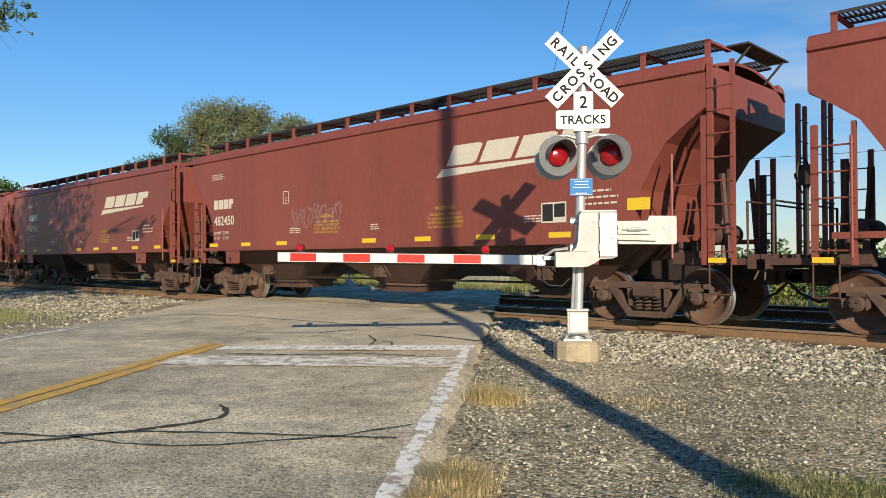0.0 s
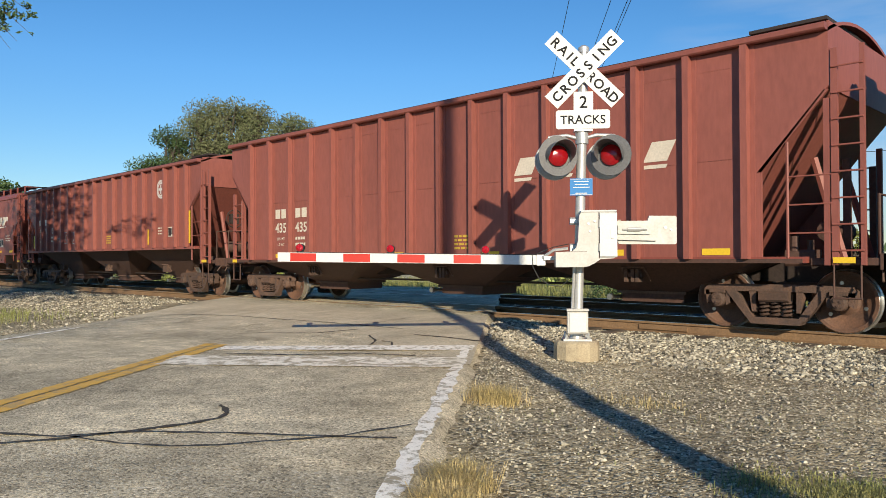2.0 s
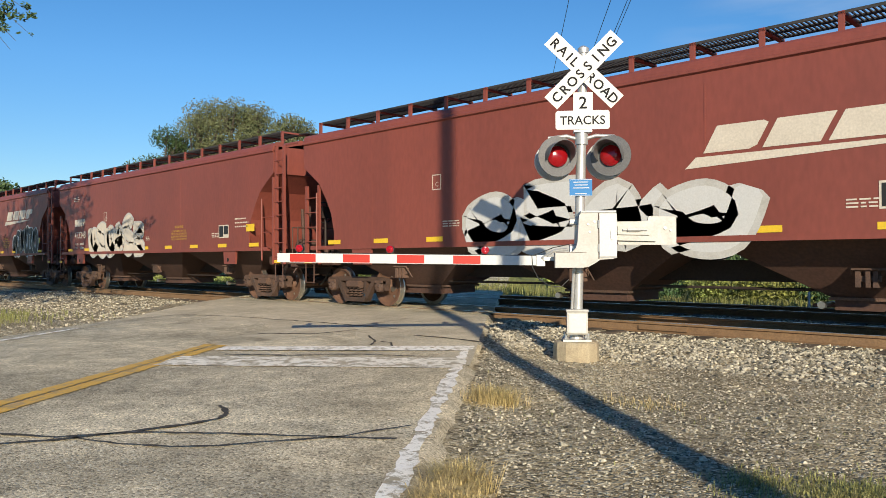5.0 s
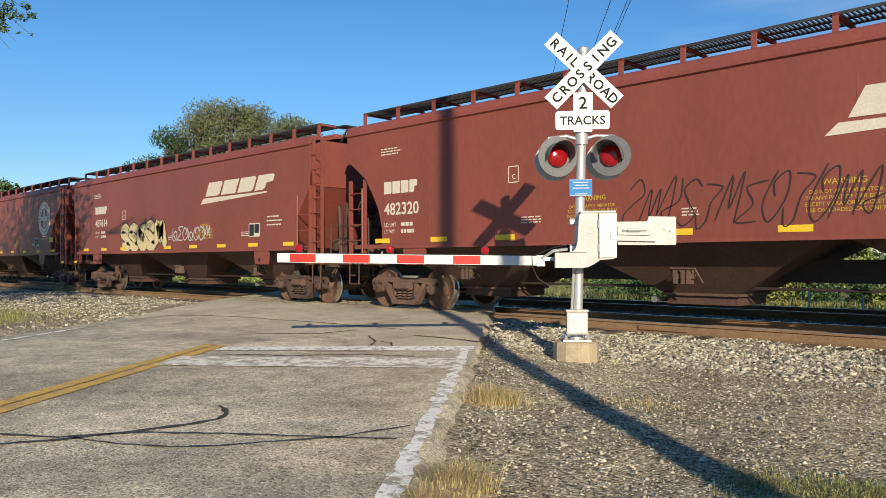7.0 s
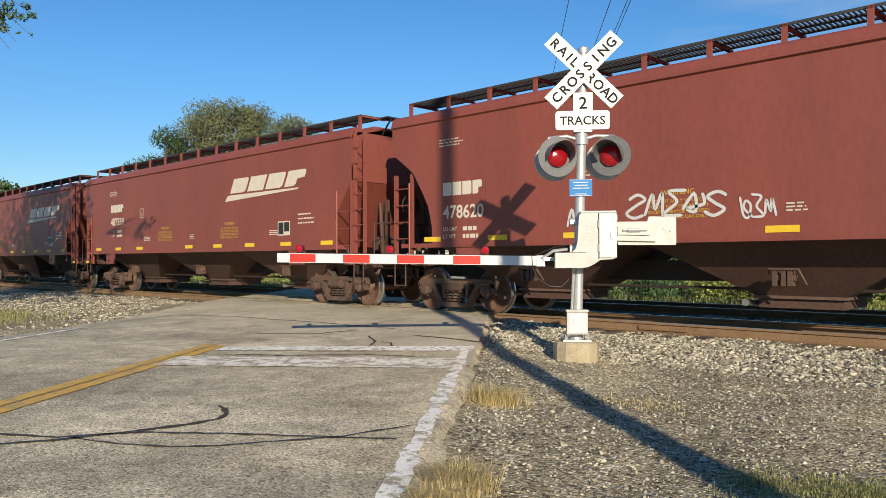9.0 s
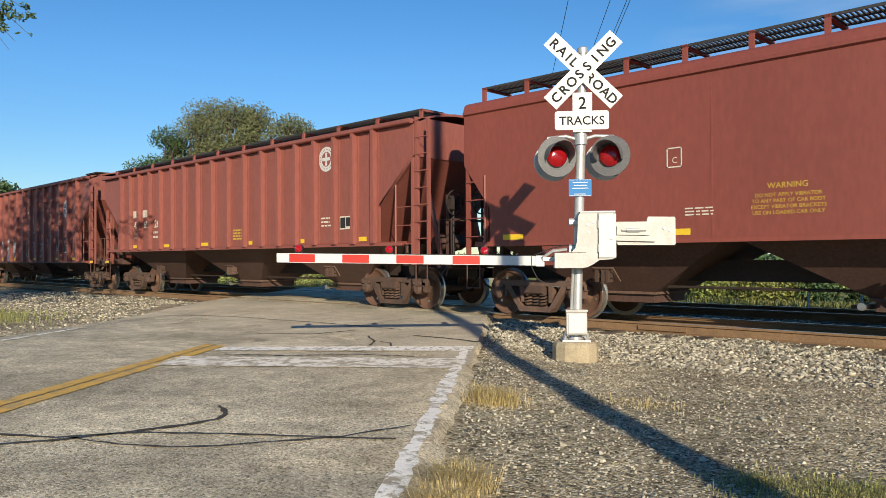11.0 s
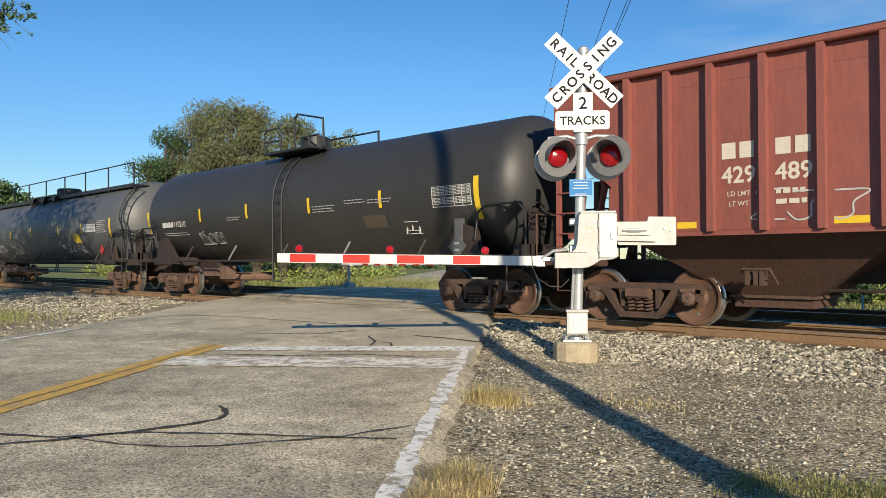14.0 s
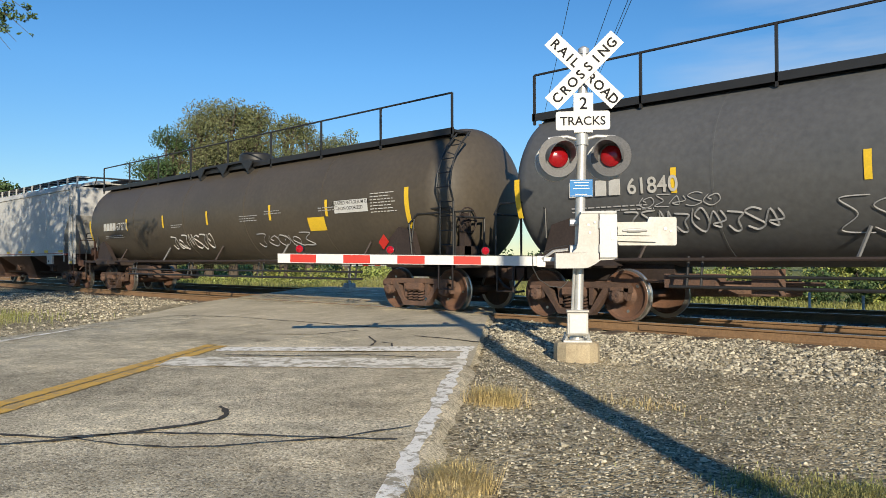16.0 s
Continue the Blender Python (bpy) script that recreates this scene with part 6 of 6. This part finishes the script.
# ---- far side: far signal, posts ----
def build_far_signal():
    x, y = -24.7, 7.0
    root = thing("far_crossing_signal", "white crossing gate across the far lane", "crossing signal", pose(x, y, 0))
    part("mast", Shape().rod((0, 0, -0.3), (0, 0, 2.9), 0.06, 12), "galv", root, "", True)
    part("mechanism", Shape().box(-0.25, 0.25, -0.2, 0.2, 0.85, 1.4, c=0.04), "greywhite", root)
    part("base_box", Shape().box(-0.18, 0.18, -0.18, 0.18, -0.25, 0.15, c=0.03), "greywhite", root)
    arm = part("gate_arm", Shape().slab([(0.3, 0.88), (5.2, 0.90), (5.2, 0.99), (0.3, 1.0)], -0.02, 0.02), "white", root, "banded red and white arm")
    for i in range(6):
        part("red_band", Shape().box(0.9 + i * 0.75, 1.25 + i * 0.75, -0.026, 0.026, 0.885, 0.995), "redsheet", arm)


def marker_post(x, y, h, mat):
    ob = lone("marker_post", Shape().rod((x, y, -0.5), (x, y, h), 0.03, 8), mat, "thin pale marker post beside the far track", "post", group="marker posts")
    return ob


build_far_signal()
marker_post(-6.4, 6.6, 0.28, "white")
marker_post(-5.3, 6.9, 0.22, "greywhite")


# ---- poles and wires ----
def build_pole(x, y, h, r, label):
    root = thing("utility_pole", label, "utility pole", pose(x, y, 0), "utility poles")
    part("shaft", Shape().rod((0, 0, -0.5), (0, 0, h), r, 16, r2=r * 0.75), "wood", root, "", True)
    part("crossarm", Shape().box(-1.25, 1.25, -0.06, 0.06, h - 0.7, h - 0.58), "wood", root, at=pose(0, 0, 0, rz=38.7))
    for q in (-1.0, -0.45, 0.45, 1.14):
        part("insulator", Shape().lathe([(h - 0.58, 0.03), (h - 0.5, 0.06), (h - 0.44, 0.03), (h - 0.42, 0.0)], (q, 0, 0), "z", 8), "greywhite", root, at=pose(0, 0, 0, rz=38.7))


build_pole(4.54, -13.26, 12.5, 0.165, "tall brown timber utility pole on the shoulder")
build_pole(-27.0, 25.2, 10.0, 0.15, "brown timber utility pole across the tracks")
build_pole(-58, 28, 6.9, 0.13, "distant brown timber utility pole")
build_pole(-18, 28, 6.9, 0.13, "distant brown timber utility pole")
build_pole(22, 28, 6.9, 0.13, "distant brown timber utility pole")
for k, (q, dz) in enumerate(((-1.0, 0.0), (0.45, 0.0), (1.14, 0.0), (1.0, 0.06))):
    a = Vector((4.54 + 0.78 * q, -13.26 + 0.6257 * q, 12.08))
    b2 = Vector((-27.0 + 0.78 * q, 25.2 + 0.6257 * q, 9.6))
    pts = []
    for i in range(25):
        t = i / 24
        p = a.lerp(b2, t)
        p.z -= dz
        p.z -= 4 * 0.55 * t * (1 - t)
        pts.append(tuple(p))
    lone("overhead_wire", Shape().pipe(pts, 0.012, 5), "black", "black overhead wire between utility poles", "wire", group="overhead wires")
lone("overhead_wire", Shape().pipe([(-58 + 8 * i, 28, 6.5 - 0.5 * math.sin(math.pi * ((i * 8) % 40) / 40)) for i in range(11)], 0.014, 5), "black", "black overhead wire far beyond the tracks", "wire", group="overhead wires")


# ---- plants ----
def leaf_cloud(blobs, count, size, seed, keep=None, tri=False):
    """Many small leaf faces scattered through rounded clumps: rows of centre and radii."""
    rng = np.random.default_rng(seed)
    vol = np.array([b2[3] * b2[4] * b2[5] for b2 in blobs]) ** (2 / 3)
    pick = rng.choice(len(blobs), count, p=vol / vol.sum())
    b2 = np.array(blobs)[pick]
    d = rng.normal(size=(count, 3))
    d /= np.linalg.norm(d, axis=1)[:, None]
    rad = rng.random(count) ** 0.33 * (0.82 + 0.3 * rng.random(count))
    c = b2[:, :3] + d * b2[:, 3:] * rad[:, None]
    if keep is not None:
        c = c[[keep(*p) for p in c]]
    n = len(c)
    u = rng.normal(size=(n, 3))
    u /= np.linalg.norm(u, axis=1)[:, None]
    w = np.cross(u, rng.normal(size=(n, 3)))
    w /= np.linalg.norm(w, axis=1)[:, None]
    s = size * rng.uniform(0.55, 1.3, n)[:, None]
    v = np.stack([c - u * s, c + w * s * 0.5, c + u * s, c - w * s * 0.5], 1).reshape(-1, 3)
    f = np.arange(4 * n).reshape(-1, 4)
    return v, f


def leaf_object(name, v, f, mat, parent=None, label=""):
    me = bpy.data.meshes.new(name)
    me.from_pydata(v.tolist(), [], f.tolist())
    me.materials.append(M[mat])
    ob = new(name, me)
    ob.parent = parent
    if label:
        ob["label"] = label
    return ob


def limbs(base, top, r, blobs, seed):
    s = Shape()
    rnd = random.Random(seed)
    s.rod(base, top, r, 10, r2=r * 0.55)
    base, top = Vector(base), Vector(top)
    for b2 in blobs:
        c = Vector(b2[:3])
        a = base.lerp(top, rnd.uniform(0.55, 1.0))
        m = a.lerp(c, 0.55) + Vector((rnd.uniform(-0.4, 0.4), rnd.uniform(-0.4, 0.4), rnd.uniform(0.0, 0.6)))
        s.rod(a, m, r * 0.42, 7, r2=r * 0.26)
        s.rod(m, c, r * 0.26, 6, r2=r * 0.1)
        for _ in range(3):
            e = c + Vector((rnd.uniform(-1, 1) * b2[3], rnd.uniform(-1, 1) * b2[4], rnd.uniform(-0.3, 1) * b2[5])) * 0.8
            s.rod(m.lerp(c, 0.6), e, r * 0.12, 5, r2=r * 0.03)
    return s


def tree(x, y, h, spread_r, leaf, count, seed, label, trunk_h=0.35, leaf_size=0.25, keep=None, blob_n=16, squash=1.0):
    root = thing("tree", label, "tree", pose(0, 0, 0), "trees")
    rnd = random.Random(seed)
    blobs = []
    for i in range(blob_n):
        t = rnd.random()
        z = h * (trunk_h + (0.92 - trunk_h) * t)
        rr = spread_r * math.sqrt(max(0.05, 1 - abs(2 * t - 0.75) ** 2 * 0.55)) * rnd.uniform(0.25, 0.8)
        a = rnd.uniform(0, 2 * math.pi)
        k = spread_r * rnd.uniform(0.28, 0.48)
        blobs.append((x + rr * math.cos(a), y + rr * math.sin(a), z, k, k, k * 0.75 * squash))
    part("trunk", limbs((x, y, -0.5), (x + rnd.uniform(-0.4, 0.4), y, h * 0.7), h * 0.028, blobs, seed), "bark", root)
    v, f = leaf_cloud(blobs, count, leaf_size, seed, keep)
    leaf_object("crown", v, f, leaf, root, "")
    return root


# the large autumn-tinged trees beyond the tracks
for x, y, top, r, leaf, n, seed, lab in ((-53.0, 11.3, 8.3, 1.9, "leafgreen", 15000, 14, "dark green rounded tree among taller ones"),
                                         (-52.2, 12.7, 10.4, 2.0, "leafgreen", 18000, 11, "dark green tree beside a taller olive one"),
                                         (-51.6, 13.9, 12.0, 2.3, "leaf", 24000, 12, "large olive-green tree turning yellow"),
                                         (-51.1, 14.9, 12.8, 2.4, "leaf", 28000, 13, "tall olive-green feathery tree"),
                                         (-50.2, 16.4, 12.9, 2.5, "leaf", 28000, 16, "tall olive-green tree turning yellow"),
                                         (-49.3, 17.9, 12.4, 2.4, "leaf", 26000, 17, "tall olive-green feathery tree"),
                                         (-48.3, 19.5, 12.0, 2.3, "leaf", 24000, 18, "tall olive-green tree turning yellow"),
                                         (-47.2, 21.1, 11.3, 2.1, "leaf", 24000, 19, "sparse yellowing tree beyond the tracks"),
                                         (-45.7, 23.4, 10.7, 2.0, "leaf", 18000, 20, "low yellowing tree beyond the tracks"),
                                         (-118.0, 19.0, 12.0, 4.5, "leafgreen", 13000, 15, "distant green tree by the track")):
    tree(x, y, (top + (0.3 if x < -49 else 0.7) - 0.3 * r) / 0.92, r * 1.15, leaf, n, seed, lab, 0.10, 0.085 if x > -100 else 0.38, blob_n=54, squash=1.1)
# the tree beside the road that shades the train
tree(-21.0, -12.9, 12.5, 5.0, "leafgreen", 8200, 21, "leafy roadside tree casting dappled shade", 0.26, 0.15, keep=lambda px, py, pz: py < -12.7 - 0.225 * px, blob_n=34)


def hanging_branch():
    root = thing("overhanging_branch", "leafy branch end hanging from the roadside tree", "branch", pose(0, 0, 0))
    a = Vector((-17.69, -9.52, 6.63))
    tips = ((-16.36, -8.22, 5.97), (-16.19, -8.04, 5.41), (-15.97, -7.83, 5.52), (-16.27, -8.12, 5.25), (-16.11, -7.97, 5.91), (-16.0, -7.86, 5.98))
    for tip in tips:
        e = Vector(tip)
        m = a.lerp(e, 0.6) + Vector((0, 0, 0.3))
        part("twig", Shape().rod(a, m, 0.03, 6, r2=0.014).rod(m, m.lerp(e, 0.6) + Vector((0, 0, 0.05)), 0.012, 5, r2=0.006).rod(m.lerp(e, 0.6) + Vector((0, 0, 0.05)), e, 0.006, 5, r2=0.003), "bark", root)
    blobs = [(-16.39, -8.25, 6.05, 0.17), (-16.28, -8.14, 6.10, 0.14), (-16.19, -8.05, 5.91, 0.13), (-16.37, -8.22, 5.69, 0.12), (-16.07, -7.93, 5.88, 0.12),
             (-15.97, -7.83, 5.93, 0.10), (-16.04, -7.90, 6.10, 0.10), (-16.15, -8.0, 5.6, 0.05), (-16.5, -8.35, 5.9, 0.25), (-15.98, -7.84, 5.55, 0.04)]
    v, f = leaf_cloud([(x, y, z, r, r, r * 0.8) for x, y, z, r in blobs], 520, 0.042, 6)
    leaf_object("leaves", v, f, "leafgreen", root)


hanging_branch()


def bush(name, blobs, count, size, mat, label, seed, cat="bush"):
    v, f = leaf_cloud(blobs, count, size, seed)
    ob = leaf_object(name, v, f, mat)
    return tagged(ob, label, cat, "bushes", "")


rnd = random.Random(3)
# weedy thicket behind the far track
for k in range(11):
    x0 = -13.5 + k * 2.1
    bl = []
    for i in range(13):
        h = rnd.uniform(0.35, 0.72)
        y0 = 11.6 + 0.066 * (x0 + 4) + rnd.uniform(-0.5, 1.6)
        bl.append((x0 + rnd.uniform(-1.2, 1.2), y0, -0.35 + h * 0.8, rnd.uniform(0.35, 0.7), 0.5, h))
    if x0 * RN.x + 11.5 * RN.y > -7.3:
        bush("bush", bl, 5200, 0.06, "weeds" if k % 3 else "leafgreen", "tangled green weeds behind the far track", 100 + k)
for k in range(9):
    x0 = -48 + k * 3.2
    if -17.5 < x0 * RN.x + 11 * RN.y < -7.5:
        continue
    bl = [(x0 + rnd.uniform(-1.7, 1.7), 10.6 + rnd.uniform(-0.6, 2), -0.25, rnd.uniform(0.6, 1.1), 0.9, rnd.uniform(0.25, 0.5)) for i in range(9)]
    bush("bush", bl, 2600, 0.08, "weeds", "low roadside weeds behind the far track", 130 + k)
for x0, y0, top, lab in ((-6.9, 12.6, 2.35, "leafy sapling behind the far track"), (-8.4, 15.0, 1.7, "low leafy sapling behind the far track"), (-5.2, 14.0, 1.9, "leafy sapling among weeds")):
    tree(x0, y0, top, 0.62, "weeds", 2600, int(x0 * -10), lab, 0.12, 0.06, blob_n=14)
# scrubby field edge beyond the tracks
bl = []
for i in range(120):
    x, y = -85 + 0.66 * i + rnd.uniform(-1, 1), rnd.uniform(17, 30)
    if -18 < x * RN.x + y * RN.y < -7:
        continue
    bl.append((x, y, rnd.uniform(-0.1, 0.25), rnd.uniform(0.9, 1.8), 1.2, rnd.uniform(0.35, 0.8)))
v, f = leaf_cloud(bl, 22000, 0.13, 78)
tagged(leaf_object("scrub", v, f, "weeds"), "yellow-green scrub beyond the tracks", "scrub", kind="stuff")
# distant wood along the horizon
bl = []
for i in range(150):
    x = -150 + 2.0 * i + rnd.uniform(-1, 1)
    y = 75 + rnd.uniform(-8, 8)
    h = rnd.uniform(1.4, 2.6) * (1.3 if x > -20 else 1.0)
    bl.append((x, y, h * 0.4, 2.2, 1.6, h))
v, f = leaf_cloud(bl, 26000, 0.34, 77)
tagged(leaf_object("distant_wood", v, f, "leafgreen"), "distant green tree line on the horizon", "woods", kind="stuff")


def blades(rows, mat, name, label, seed, cat="grass", droop=0.0, wide=0.0022):
    """Grass blades: rows of count, centre, spread, height and lean."""
    rng = np.random.default_rng(seed)
    vs, o, fs = [], 0, []
    for count, cx, cy, sx, sy, h, lean in rows:
        for _ in range(count):
            x, y = cx + rng.normal() * sx, cy + rng.normal() * sy
            a = x * RN.x + y * RN.y
            z = max(ground_height(x, y), road_height(y) - 0.09 if -17.5 < a < -7.5 else -9)
            hh = h * rng.uniform(0.4, 1.15)
            t = rng.uniform(0, 6.28)
            dx, dy = math.cos(t) * lean * hh, math.sin(t) * lean * hh
            wx, wy = -math.sin(t) * wide, math.cos(t) * wide
            vs += [(x - wx, y - wy, z - 0.02), (x + wx, y + wy, z - 0.02), (x + dx * 0.4 + wx, y + dy * 0.4 + wy, z + hh * 0.65), (x + dx * 0.4 - wx, y + dy * 0.4 - wy, z + hh * 0.65), (x + dx, y + dy, z + hh * (0.95 - 0.3 * lean if not droop else 1 - droop))]
            fs += [(o, o + 1, o + 2, o + 3), (o + 3, o + 2, o + 4)]
            o += 5
    me = bpy.data.meshes.new(name)
    me.from_pydata(vs, [], fs)
    me.materials.append(M[mat])
    return tagged(new(name, me), label, cat, kind="stuff")


for cx, cy, sx, h, n in ((-4.5, -7.42, 0.13, 0.13, 330), (-2.95, -9.55, 0.08, 0.14, 330), (-2.75, -9.9, 0.08, 0.14, 220), (-3.5, -6.6, 0.2, 0.06, 60)):
    blades([(int(n * 3.2), cx, cy, sx, sx * 0.7, h * 1.5, 1.05)], "straw", "grass_tuft", "dry straw-coloured grass tuft at the road edge", int(cx * -100), "grass tuft", 0.3, 0.0016)
blades([(7500, -0.62, -8.5, 0.44, 0.24, 0.075, 1.0), (1500, -1.2, -8.15, 0.22, 0.16, 0.07, 1.0), (350, -1.75, -8.3, 0.12, 0.12, 0.06, 1.1), (300, -3.4, -7.0, 1.2, 0.7, 0.035, 1.5)], "grass", "grass", "green and yellow grass on the shoulder", 5)
blades([(2200, -19.5, -8.4, 1.2, 0.9, 0.25, 0.5)], "grass", "grass", "rough green grass beside the road", 6, wide=0.005)
blades([(16000, -30, 10.4, 8.0, 1.3, 0.40, 0.5), (9000, -5, 10.4, 6, 0.9, 0.35, 0.5), (7000, -34, 14, 9, 3, 0.5, 0.5)], "grass", "grass", "tall rough grass behind the far track", 7, wide=0.006)


# ---- movement ----
def motions():
    for car, c in CARS:
        walk(car, [(t, pose(c + SPEED * t, 0, 0)) for t in (0.0, 8.0, 16.0)])
    centre = dict((car, c) for car, c in CARS)
    for ws, off, car in WHEELSETS:
        # the wheels turn frame by frame while their car is near the crossing
        c = centre[car]
        t0 = max(0.0, math.floor((-52 - c) / SPEED * FPS) / FPS)
        t1 = min(16.0, math.floor((22 - c) / SPEED * FPS) / FPS)
        rows, turn, t = [(0.0, pose(off, 0, WHEEL_R))], 0.0, t0
        while t < t1 - 1e-6:
            t += 1 / FPS
            turn += math.degrees(SPEED / FPS / WHEEL_R)
            if t <= 16.0:
                rows.append((t, pose(off, 0, WHEEL_R, ry=turn % 360)))
        if t0 > 0.05:
            rows.insert(1, (t0, pose(off, 0, WHEEL_R)))
        if rows[-1][0] < 15.99:
            rows.append((16.0, rows[-1][1]))
        walk(ws, rows)


motions()
